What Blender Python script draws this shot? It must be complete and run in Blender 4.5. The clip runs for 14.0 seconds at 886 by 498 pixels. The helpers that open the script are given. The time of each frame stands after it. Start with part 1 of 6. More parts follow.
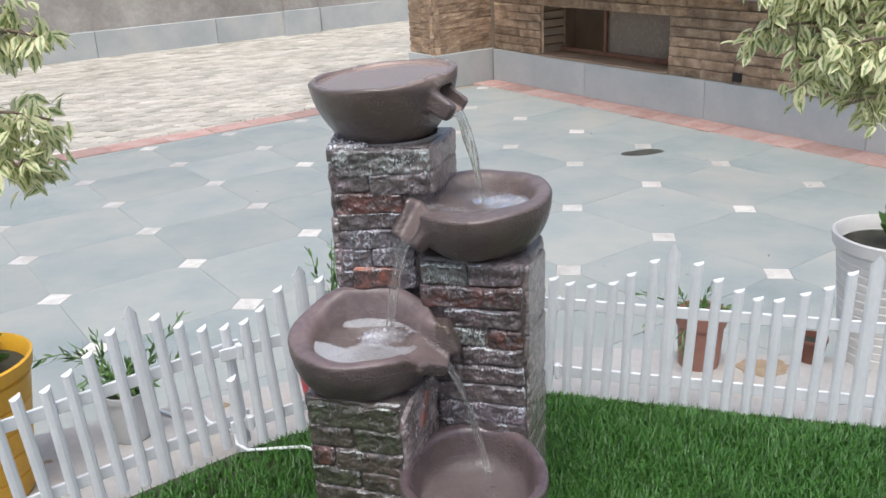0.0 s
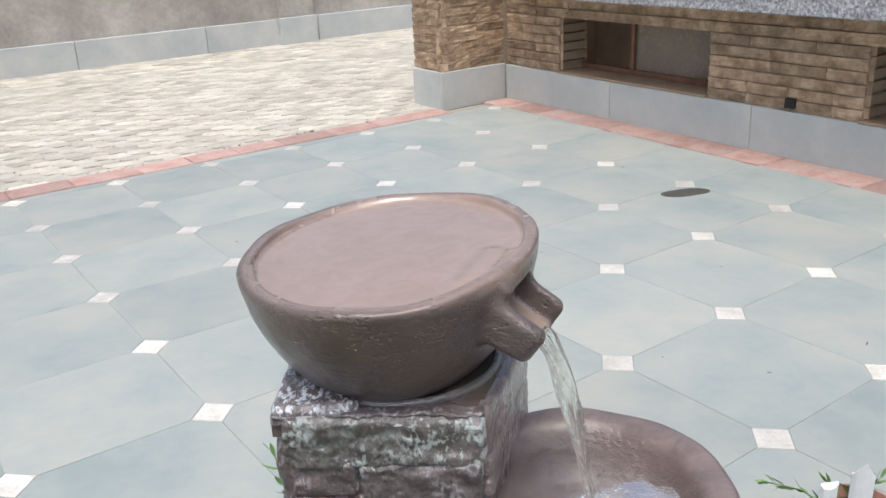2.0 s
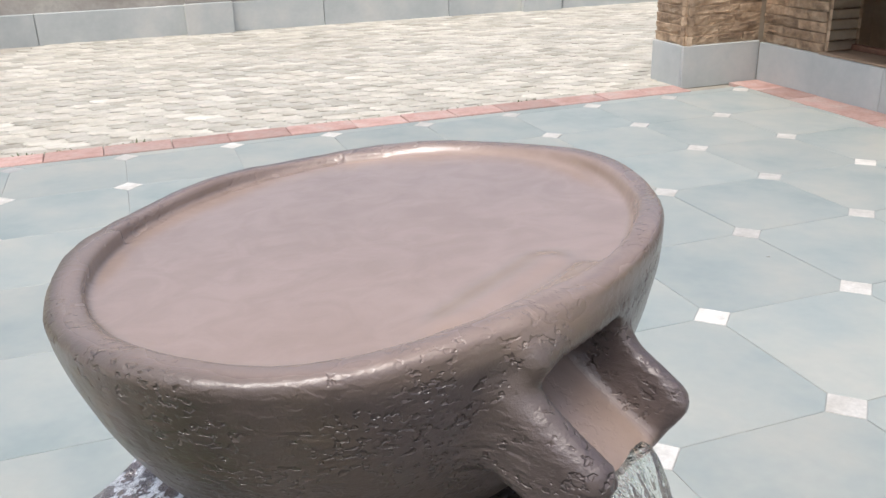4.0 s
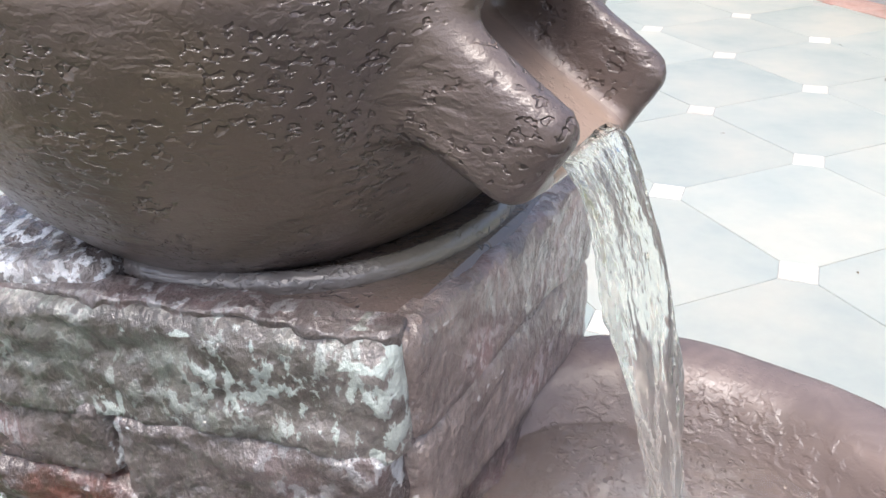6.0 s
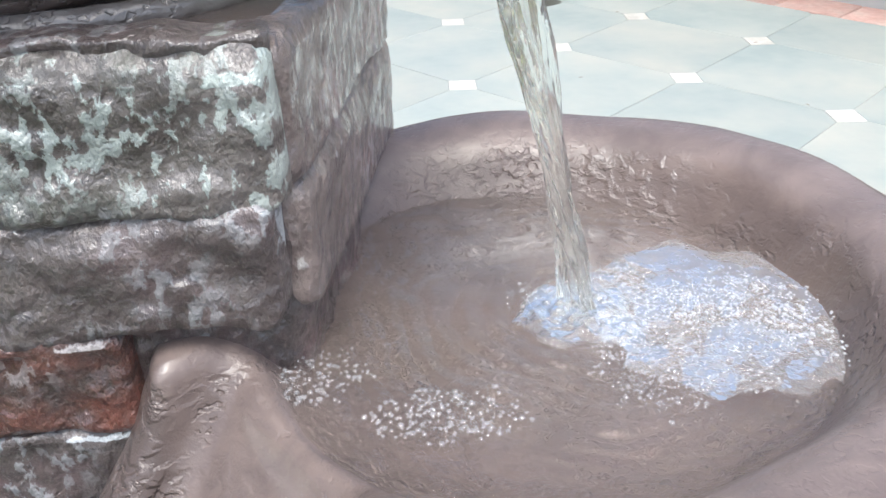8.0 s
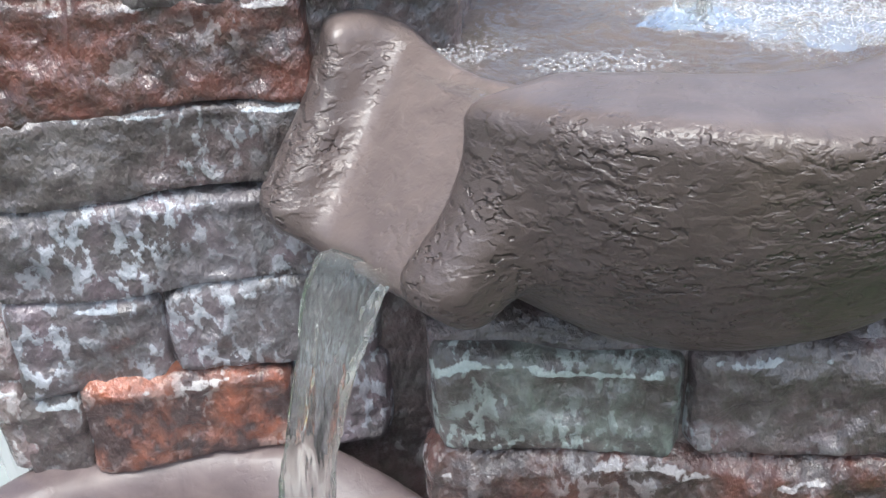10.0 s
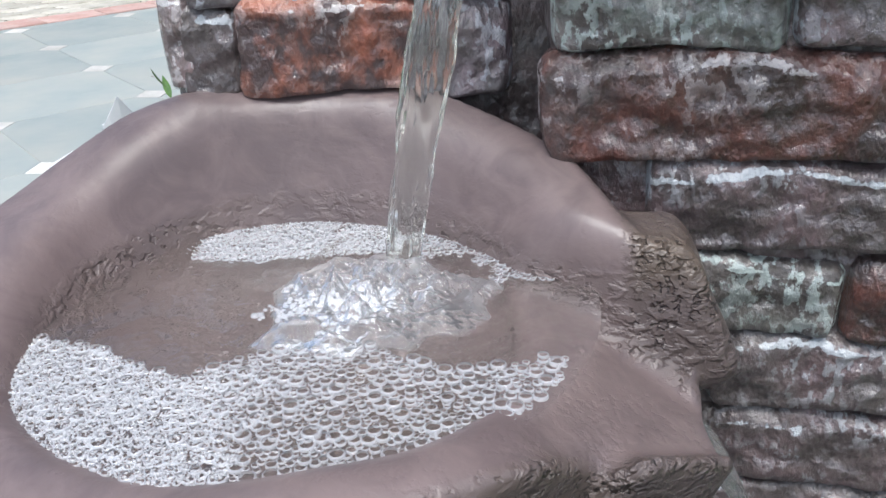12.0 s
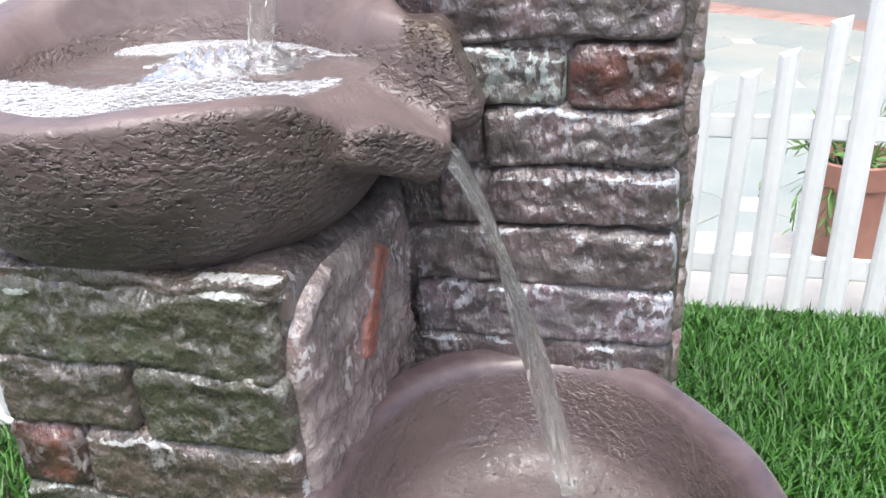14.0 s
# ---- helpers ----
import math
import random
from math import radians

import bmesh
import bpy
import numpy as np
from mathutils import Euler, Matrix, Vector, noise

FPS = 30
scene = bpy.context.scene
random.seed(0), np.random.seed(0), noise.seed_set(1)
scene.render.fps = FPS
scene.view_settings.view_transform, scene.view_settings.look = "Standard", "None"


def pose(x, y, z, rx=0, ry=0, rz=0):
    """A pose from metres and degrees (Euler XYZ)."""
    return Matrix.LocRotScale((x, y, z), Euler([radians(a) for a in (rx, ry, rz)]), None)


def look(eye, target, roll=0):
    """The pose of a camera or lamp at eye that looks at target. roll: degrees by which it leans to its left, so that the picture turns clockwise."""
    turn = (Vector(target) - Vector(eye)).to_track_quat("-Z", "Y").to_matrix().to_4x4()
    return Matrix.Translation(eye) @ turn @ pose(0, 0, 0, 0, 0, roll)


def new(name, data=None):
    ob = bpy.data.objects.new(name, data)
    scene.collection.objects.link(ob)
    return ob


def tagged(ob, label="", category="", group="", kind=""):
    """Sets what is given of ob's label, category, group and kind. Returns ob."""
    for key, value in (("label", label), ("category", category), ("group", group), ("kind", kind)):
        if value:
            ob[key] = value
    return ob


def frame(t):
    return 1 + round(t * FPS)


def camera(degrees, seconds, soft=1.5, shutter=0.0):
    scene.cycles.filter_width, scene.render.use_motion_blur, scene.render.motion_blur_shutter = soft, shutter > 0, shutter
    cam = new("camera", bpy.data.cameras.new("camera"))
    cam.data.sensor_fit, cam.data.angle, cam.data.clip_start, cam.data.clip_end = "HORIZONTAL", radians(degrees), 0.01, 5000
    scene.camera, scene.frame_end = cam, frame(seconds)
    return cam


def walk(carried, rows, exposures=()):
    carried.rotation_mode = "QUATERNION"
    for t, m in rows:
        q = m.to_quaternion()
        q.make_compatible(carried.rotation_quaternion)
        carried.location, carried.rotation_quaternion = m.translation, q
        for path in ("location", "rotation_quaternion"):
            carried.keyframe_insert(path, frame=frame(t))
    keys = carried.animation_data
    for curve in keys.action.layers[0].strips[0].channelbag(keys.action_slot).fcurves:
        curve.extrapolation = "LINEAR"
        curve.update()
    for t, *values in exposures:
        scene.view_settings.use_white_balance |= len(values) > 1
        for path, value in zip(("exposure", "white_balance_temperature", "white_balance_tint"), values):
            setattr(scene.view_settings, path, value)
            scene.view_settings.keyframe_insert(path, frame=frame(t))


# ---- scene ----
cam = camera(53.8, 14.0, soft=1.5)
PATH = [
    (0, (0.039, 0.032, 1.439), (-0.022, 1.902, 0.733), -2.7),
    (0.5, (0.033, 0.263, 1.477), (-0.028, 2.134, 0.771), -2.6),
    (1, (0.012, 0.502, 1.491), (-0.049, 2.373, 0.785), -2.7),
    (1.5, (-0.014, 0.698, 1.475), (-0.075, 2.569, 0.769), -2.7),
    (2, (-0.03, 0.848, 1.453), (-0.093, 2.719, 0.748), -2.7),
    (2.5, (-0.014, 0.959, 1.435), (-0.132, 2.834, 0.751), -2.7),
    (3, (0.032, 1.074, 1.396), (-0.341, 2.911, 0.7), -2.7),
    (5.3, (0.048, 1.259, 1.254), (-0.557, 2.968, 0.41), -2.0),
    (5.5, (0.048, 1.254, 1.244), (-0.527, 2.956, 0.366), -1.9),
    (6, (0.044, 1.248, 1.227), (-0.406, 2.954, 0.287), -1.7),
    (6.5, (0.013, 1.253, 1.21), (-0.104, 2.983, 0.214), -1.3),
    (7, (-0.008, 1.271, 1.187), (0.157, 2.987, 0.174), -0.7),
    (7.2, (-0.011, 1.268, 1.177), (0.219, 2.967, 0.148), -0.1),
    (9.3, (-0.039, 1.182, 1.098), (0.258, 2.913, 0.141), -2.1),
    (9.5, (-0.049, 1.179, 1.087), (0.256, 2.909, 0.131), -2.1),
    (10, (-0.084, 1.175, 1.062), (0.247, 2.905, 0.114), -2.0),
    (10.5, (-0.1, 1.16, 1.023), (0.204, 2.896, 0.079), -2.0),
    (11, (-0.101, 1.138, 0.997), (0.1, 2.903, 0.077), -1.9),
    (11.5, (-0.112, 1.114, 0.961), (0.02, 2.904, 0.077), -1.9),
    (12, (-0.099, 1.087, 0.934), (-0.029, 2.889, 0.07), -1.8),
    (12.5, (-0.077, 1.067, 0.926), (-0.019, 2.873, 0.067), -1.8),
    (13, (-0.039, 1.031, 0.915), (0.004, 2.839, 0.06), -1.9),
    (13.5, (-0.012, 0.979, 0.909), (0.032, 2.788, 0.058), -2.1),
    (14, (-0.016, 0.903, 0.881), (0.018, 2.726, 0.057), -2.4),
]
EXPOSURES = [(0, -0.70, 5850, 9), (2, -0.60, 5960, 8), (5.3, -0.56, 6000, 9), (6, 0.0, 6050, 10), (7, -0.05, 5950, 8), (9.3, -0.08, 5750, 3), (10, -0.06, 5700, 3), (10.5, 0.45, 5600, 1), (11, 0.14, 5550, 2), (11.5, -0.12, 5550, 3), (12, -0.44, 5650, 5), (12.5, -0.46, 5600, 5), (13, -0.28, 5650, 6), (13.5, -0.02, 5750, 6), (14, 0.10, 5950, 9)]
walk(cam, [(t, look(eye, to, roll)) for t, eye, to, roll in PATH], EXPOSURES)

# ---- world and sun: a bright hazy day, the court in open shade ----
world = bpy.data.worlds.new("sky")
scene.world = world
world.use_nodes = True
wn = world.node_tree.nodes
sky = wn.new("ShaderNodeTexSky")
sky.sky_type = "NISHITA"
sky.sun_disc = False
sky.sun_elevation, sky.sun_rotation = radians(70), radians(183)
sky.air_density, sky.dust_density, sky.ozone_density = 1.0, 8.0, 0.6
wn["Background"].inputs["Strength"].default_value = 0.29
world.node_tree.links.new(sky.outputs["Color"], wn["Background"].inputs["Color"])
sun = new("sun", bpy.data.lights.new("sun", "SUN"))
sun.data.energy, sun.data.angle, sun.data.color = 1.6, radians(22), (1.0, 0.975, 0.935)
sun.matrix_world = look((0, 0, 0), (0.18, 0.34, -0.92))


# ---- materials ----
def noise_node(n, scale, detail=4.0, rough=0.6):
    t = n.new("ShaderNodeTexNoise")
    t.inputs["Scale"].default_value, t.inputs["Detail"].default_value, t.inputs["Roughness"].default_value = scale, detail, rough
    return t


def material(name, colours, scale=8.0, fine=60.0, rough=0.6, bump=0.15, depth=0.004, metal=0.0, per="", vary=0.12,
             rough_vary=0.15, spec=0.5, stretch=None, wet=0.0):
    """A Principled material: two colours mixed by coarse noise, fine grain, bump, and a change of tone from piece to piece."""
    m = bpy.data.materials.new(name)
    m.use_nodes = True
    n, l = m.node_tree.nodes, m.node_tree.links
    b = n["Principled BSDF"]
    co = n.new("ShaderNodeTexCoord")
    src = co.outputs["Object"]
    if stretch:
        mp = n.new("ShaderNodeMapping")
        mp.inputs["Scale"].default_value = stretch
        l.new(src, mp.inputs["Vector"])
        src = mp.outputs["Vector"]
    if per:
        add = n.new("ShaderNodeVectorMath")
        add.operation = "ADD"
        rnd = n.new("ShaderNodeObjectInfo") if per == "object" else n.new("ShaderNodeNewGeometry")
        rv = rnd.outputs["Random"] if per == "object" else rnd.outputs["Random Per Island"]
        sc = n.new("ShaderNodeMath")
        sc.operation = "MULTIPLY"
        sc.inputs[1].default_value = 37.0
        l.new(rv, sc.inputs[0])
        l.new(src, add.inputs[0])
        l.new(sc.outputs[0], add.inputs[1])
        src = add.outputs[0]
    big, small = noise_node(n, scale), noise_node(n, fine, 6.0, 0.65)
    for t in (big, small):
        l.new(src, t.inputs["Vector"])
    ramp = n.new("ShaderNodeValToRGB")
    els = ramp.color_ramp.elements
    k = len(colours)
    els[0].position, els[1].position = 0.3, 0.7
    els[0].color, els[1].color = (*colours[0], 1), (*colours[-1], 1)
    for i in range(1, k - 1):
        e = els.new(0.3 + 0.4 * i / (k - 1))
        e.color = (*colours[i], 1)
    l.new(big.outputs["Fac"], ramp.inputs["Fac"])
    hsv = n.new("ShaderNodeHueSaturation")
    l.new(ramp.outputs["Color"], hsv.inputs["Color"])
    val = n.new("ShaderNodeMapRange")
    val.inputs["To Min"].default_value, val.inputs["To Max"].default_value = 1 - vary * 1.6, 1 + vary * 1.6
    l.new(small.outputs["Fac"], val.inputs["Value"])
    out = val.outputs["Result"]
    if per:
        v2 = n.new("ShaderNodeMapRange")
        v2.inputs["To Min"].default_value, v2.inputs["To Max"].default_value = 1 - vary, 1 + vary
        l.new(rv, v2.inputs["Value"])
        mu = n.new("ShaderNodeMath")
        mu.operation = "MULTIPLY"
        l.new(out, mu.inputs[0])
        l.new(v2.outputs["Result"], mu.inputs[1])
        out = mu.outputs[0]
    l.new(out, hsv.inputs["Value"])
    l.new(hsv.outputs["Color"], b.inputs["Base Color"])
    rr = n.new("ShaderNodeMapRange")
    rr.inputs["To Min"].default_value, rr.inputs["To Max"].default_value = max(0.02, rough - rough_vary), min(1, rough + rough_vary)
    l.new(small.outputs["Fac"], rr.inputs["Value"])
    l.new(rr.outputs["Result"], b.inputs["Roughness"])
    b.inputs["Metallic"].default_value = metal
    b.inputs["Specular IOR Level"].default_value = spec
    if wet:
        b.inputs["Coat Weight"].default_value, b.inputs["Coat Roughness"].default_value = wet, 0.12
    if bump:
        bp = n.new("ShaderNodeBump")
        bp.inputs["Strength"].default_value, bp.inputs["Distance"].default_value = bump, depth
        l.new(small.outputs["Fac"], bp.inputs["Height"])
        l.new(bp.outputs["Normal"], b.inputs["Normal"])
    return m


def plain(name, colour, rough=0.5, metal=0.0):
    return material(name, [tuple(c * 0.92 for c in colour), colour], 12, 90, rough, 0.03, 0.002, metal, vary=0.04, rough_vary=0.08)


def resin(name, dark, light, dark_in, light_in, rough=0.34, rough_in=0.28, relief_in=0.5, wrinkles=1.0, pits=1.0, strokes=1.0, coat=0.22):
    """Mauve-brown painted resin of the bowls: soft mottling, wrinkled skin, pits in clusters, finger strokes. The
    attribute "inside" blends to the paint of inner sides, covers and rim tops.
    """
    m = bpy.data.materials.new(name)
    m.use_nodes = True
    n, l = m.node_tree.nodes, m.node_tree.links
    b = n["Principled BSDF"]
    co, ins = n.new("ShaderNodeTexCoord"), n.new("ShaderNodeAttribute")
    ins.attribute_name = "inside"
    v = co.outputs["Object"]

    def mapped(scale, turn=(0, 0, 0)):
        mp = n.new("ShaderNodeMapping")
        mp.inputs["Scale"].default_value, mp.inputs["Rotation"].default_value = scale, turn
        l.new(v, mp.inputs["Vector"])
        return mp.outputs["Vector"]

    def grain(scale, detail, r, vec=None, distort=0.0):
        t = noise_node(n, scale, detail, r)
        t.inputs["Distortion"].default_value = distort
        l.new(vec or v, t.inputs["Vector"])
        return t.outputs["Fac"]

    def calc(op, a, c, third=None):
        q = n.new("ShaderNodeMath")
        q.operation = op
        for k, w in enumerate((a, c, third)):
            if w is None:
                continue
            if isinstance(w, (int, float)):
                q.inputs[k].default_value = w
            else:
                l.new(w, q.inputs[k])
        return q.outputs[0]

    def ramped(w, lo, hi, kind="SMOOTHSTEP"):
        q = n.new("ShaderNodeMapRange")
        q.interpolation_type = kind
        q.inputs["From Min"].default_value, q.inputs["From Max"].default_value = lo, hi
        l.new(w, q.inputs["Value"])
        return q.outputs["Result"]

    def mixed(x, y, fac):
        q = n.new("ShaderNodeMix")
        q.data_type = "RGBA"
        for k, w in (("A", x), ("B", y)):
            if isinstance(w, tuple):
                q.inputs[k].default_value = (*w, 1)
            else:
                l.new(w, q.inputs[k])
        l.new(fac, q.inputs["Factor"])
        return q.outputs["Result"]

    big, wide = grain(13, 4, 0.6), grain(38, 2, 0.5)
    mid = grain(205, 3, 0.5, mapped((0.85, 0.85, 1.2)), 0.25)
    fine = grain(900, 3, 0.6)
    tone = ramped(calc("MULTIPLY_ADD", mid, 0.25, calc("MULTIPLY", big, 0.75)), 0.33, 0.67, "LINEAR")
    outer = mixed(dark, light, tone)
    # a breath of ochre dust and algae in large patches
    outer = mixed(outer, tuple(0.5 * (a + c) * k for a, c, k in zip(dark, light, (1.12, 1.10, 0.86))), calc("MULTIPLY", ramped(grain(9, 3, 0.5), 0.48, 0.66), 0.8))
    inner = mixed(dark_in, light_in, ramped(calc("MULTIPLY_ADD", grain(42, 4, 0.6, None, 1.2), 0.5, calc("MULTIPLY", big, 0.5)), 0.36, 0.64))
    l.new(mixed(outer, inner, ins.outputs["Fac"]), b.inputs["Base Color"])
    # a wrinkled skin in patches
    h = calc("MULTIPLY", calc("MULTIPLY", ramped(mid, 0.40, 0.62), calc("MULTIPLY_ADD", ramped(wide, 0.38, 0.60), 0.7, 0.3)), wrinkles)
    # pits in clusters
    hole = calc("MULTIPLY", calc("SUBTRACT", 1.0, ramped(grain(330, 2, 0.4, mapped((0.9, 0.9, 1.25))), 0.35, 0.46)), ramped(grain(24, 4, 0.7), 0.49, 0.57))
    h = calc("MULTIPLY_ADD", hole, -1.5 * pits, h)
    # long finger strokes round the side
    st = grain(42, 3, 0.5, mapped((0.35, 0.35, 1.4), (radians(8), radians(-12), 0)), 1.6)
    h = calc("MULTIPLY_ADD", calc("MULTIPLY", ramped(st, 0.40, 0.66), ramped(big, 0.46, 0.60)), 2.2 * strokes, h)
    h = calc("MULTIPLY_ADD", wide, 0.7, h)
    h = calc("MULTIPLY_ADD", fine, 0.16, h)
    bp = n.new("ShaderNodeBump")
    bp.inputs["Distance"].default_value = 0.0013
    l.new(calc("MULTIPLY_ADD", ins.outputs["Fac"], -(1 - relief_in), 1.0), bp.inputs["Strength"])
    l.new(h, bp.inputs["Height"])
    l.new(bp.outputs["Normal"], b.inputs["Normal"])
    l.new(bp.outputs["Normal"], b.inputs["Coat Normal"])
    l.new(calc("ADD", calc("MULTIPLY_ADD", ins.outputs["Fac"], rough_in - rough, rough - 0.08), calc("MULTIPLY", wide, 0.16)), b.inputs["Roughness"])
    b.inputs["Coat Weight"].default_value, b.inputs["Coat Roughness"].default_value = coat, 0.13
    return m


def stone_paint(name, dark, light, fleck, amount=0.5, rough=0.3, share=0.0):
    """Glossy painted moulded brick: mottled base, dry-brushed pale flecks, pale edges of rubbed paint and painted-in
    shine, crusty relief.
    """
    m = bpy.data.materials.new(name)
    m.use_nodes = True
    n, l = m.node_tree.nodes, m.node_tree.links
    b = n["Principled BSDF"]
    co, info = n.new("ShaderNodeTexCoord"), n.new("ShaderNodeObjectInfo")
    sc = n.new("ShaderNodeMath")
    sc.operation = "MULTIPLY"
    sc.inputs[1].default_value = 13.0
    l.new(info.outputs["Random"], sc.inputs[0])
    add = n.new("ShaderNodeVectorMath")
    l.new(co.outputs["Object"], add.inputs[0])
    l.new(sc.outputs[0], add.inputs[1])
    v = add.outputs[0]
    big, mid, fine, patch, vein = noise_node(n, 42, 3, 0.55), noise_node(n, 185, 5, 0.6), noise_node(n, 560, 3, 0.6), noise_node(n, 26, 2), noise_node(n, 34, 2, 0.5)
    vein.inputs["Distortion"].default_value = 0.5
    mp = n.new("ShaderNodeMapping")
    mp.inputs["Rotation"].default_value, mp.inputs["Scale"].default_value = (0, radians(28), 0), (1.25, 1, 0.75)
    l.new(v, mp.inputs["Vector"])
    for t in (big, fine, patch):
        l.new(v, t.inputs["Vector"])
    for t in (mid, vein):
        l.new(mp.outputs["Vector"], t.inputs["Vector"])

    def calc(op, a, c, d=None):
        q = n.new("ShaderNodeMath")
        q.operation = op
        for k, w in enumerate((a, c, d)):
            if isinstance(w, (int, float)):
                q.inputs[k].default_value = w
            elif w is not None:
                l.new(w, q.inputs[k])
        return q.outputs[0]

    def ramped(w, lo, hi):
        q = n.new("ShaderNodeMapRange")
        q.inputs["From Min"].default_value, q.inputs["From Max"].default_value = lo, hi
        l.new(w, q.inputs["Value"])
        return q.outputs["Result"]

    def blend(fac, x, y):
        q = n.new("ShaderNodeMix")
        q.data_type = "RGBA"
        l.new(fac, q.inputs["Factor"])
        for k, w in (("A", x), ("B", y)):
            if isinstance(w, tuple):
                q.inputs[k].default_value = (*w, 1)
            else:
                l.new(w, q.inputs[k])
        return q.outputs["Result"]

    # some bricks lean to plum, some to brown
    turn = n.new("ShaderNodeMapRange")
    turn.inputs["To Min"].default_value, turn.inputs["To Max"].default_value = -0.07, 0.07
    l.new(info.outputs["Random"], turn.inputs["Value"])
    plum = tuple(c * k for c, k in zip(light, (1.13, 0.92, 0.98) if light[0] < 1.6 * light[1] else (0.80, 0.95, 1.0)))
    light = blend(ramped(calc("ADD", patch.outputs["Fac"], turn.outputs["Result"]), 0.46, 0.60), light, plum)
    base = blend(ramped(calc("MULTIPLY_ADD", mid.outputs["Fac"], 0.35, big.outputs["Fac"]), 0.56 + share, 0.80 + share), dark, light)
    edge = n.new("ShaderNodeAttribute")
    edge.attribute_name = "drybrush_shine"
    # hewn relief with sharp crests; thin silver caught on the crests, thicker along the edges
    crest = calc("SUBTRACT", 1.0, ramped(calc("ABSOLUTE", calc("SUBTRACT", vein.outputs["Fac"], 0.5), 0.0), 0.0, 0.085))
    relief = calc("MULTIPLY_ADD", crest, 0.14, mid.outputs["Fac"])
    relief = calc("MULTIPLY_ADD", big.outputs["Fac"], 0.7, relief)
    gate = ramped(patch.outputs["Fac"], 0.56 - 0.13 * amount, 0.66 - 0.06 * amount)
    spray = calc("MULTIPLY", calc("MULTIPLY", ramped(calc("MULTIPLY_ADD", mid.outputs["Fac"], 1.0, calc("MULTIPLY", crest, 0.10)), 0.555, 0.60), gate), 0.30 + 0.30 * min(amount, 1.6))
    # pale edges: rubbed silver, and the sky's shine put into the colour
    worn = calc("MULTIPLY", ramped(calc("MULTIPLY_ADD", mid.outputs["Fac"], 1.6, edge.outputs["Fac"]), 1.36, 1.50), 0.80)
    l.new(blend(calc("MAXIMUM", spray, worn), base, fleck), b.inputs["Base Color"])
    relief = calc("MULTIPLY_ADD", fine.outputs["Fac"], 0.26, relief)
    bp = n.new("ShaderNodeBump")
    bp.inputs["Strength"].default_value, bp.inputs["Distance"].default_value = 1.0, 0.0034
    l.new(relief, bp.inputs["Height"])
    l.new(bp.outputs["Normal"], b.inputs["Normal"])
    # the varnish lies smoother than the grain below it
    blob_n, vb = noise_node(n, 95, 1.5, 0.45), n.new("ShaderNodeBump")
    l.new(v, blob_n.inputs["Vector"])
    vb.inputs["Strength"].default_value, vb.inputs["Distance"].default_value = 1.0, 0.0060
    l.new(calc("MULTIPLY_ADD", mid.outputs["Fac"], 0.36, calc("MULTIPLY_ADD", crest, 0.10, blob_n.outputs["Fac"])), vb.inputs["Height"])
    l.new(vb.outputs["Normal"], b.inputs["Coat Normal"])
    b.inputs["Coat IOR"].default_value = 1.75
    b.inputs["Specular IOR Level"].default_value = 0.3
    rr = n.new("ShaderNodeMapRange")
    rr.inputs["To Min"].default_value, rr.inputs["To Max"].default_value = rough - 0.12, rough + 0.2
    l.new(fine.outputs["Fac"], rr.inputs["Value"])
    l.new(rr.outputs["Result"], b.inputs["Roughness"])
    b.inputs["Coat Weight"].default_value, b.inputs["Coat Roughness"].default_value = 1.0, 0.04
    return m


def water_mat(name, tint=(0.96, 0.98, 0.97), scale=60.0, strength=0.5, stretch=(1, 1, 1), rough=0.02):
    m = bpy.data.materials.new(name)
    m.use_nodes = True
    n, l = m.node_tree.nodes, m.node_tree.links
    b = n["Principled BSDF"]
    b.inputs["Base Color"].default_value = (*tint, 1)
    b.inputs["Roughness"].default_value, b.inputs["IOR"].default_value = rough, 1.33
    b.inputs["Transmission Weight"].default_value = 1.0
    co, mp = n.new("ShaderNodeTexCoord"), n.new("ShaderNodeMapping")
    mp.inputs["Scale"].default_value = stretch
    t = noise_node(n, scale, 3)
    l.new(co.outputs["Object"], mp.inputs["Vector"])
    l.new(mp.outputs["Vector"], t.inputs["Vector"])
    bp = n.new("ShaderNodeBump")
    bp.inputs["Strength"].default_value, bp.inputs["Distance"].default_value = strength, 0.004
    l.new(t.outputs["Fac"], bp.inputs["Height"])
    l.new(bp.outputs["Normal"], b.inputs["Normal"])
    l.new(bp.outputs["Normal"], b.inputs["Coat Normal"])
    return m


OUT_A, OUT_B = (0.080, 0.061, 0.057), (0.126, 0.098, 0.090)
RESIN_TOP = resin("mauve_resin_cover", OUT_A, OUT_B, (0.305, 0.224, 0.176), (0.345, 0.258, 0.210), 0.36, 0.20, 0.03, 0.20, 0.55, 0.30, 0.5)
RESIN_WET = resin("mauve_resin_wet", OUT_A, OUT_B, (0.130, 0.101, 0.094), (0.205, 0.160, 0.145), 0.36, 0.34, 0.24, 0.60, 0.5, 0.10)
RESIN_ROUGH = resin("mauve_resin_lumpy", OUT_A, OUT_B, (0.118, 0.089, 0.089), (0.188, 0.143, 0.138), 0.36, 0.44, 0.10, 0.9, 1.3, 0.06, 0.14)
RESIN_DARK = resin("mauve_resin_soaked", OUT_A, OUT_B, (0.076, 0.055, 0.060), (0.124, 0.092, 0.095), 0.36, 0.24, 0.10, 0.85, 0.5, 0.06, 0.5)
SLAB_TOP = resin("smooth_brown_slab", (0.10, 0.078, 0.072), (0.15, 0.118, 0.108), (0.1, 0.08, 0.07), (0.1, 0.08, 0.07), 0.20, 0.3, 0.5, 0.10, 0.3, 0.1, 1.0)
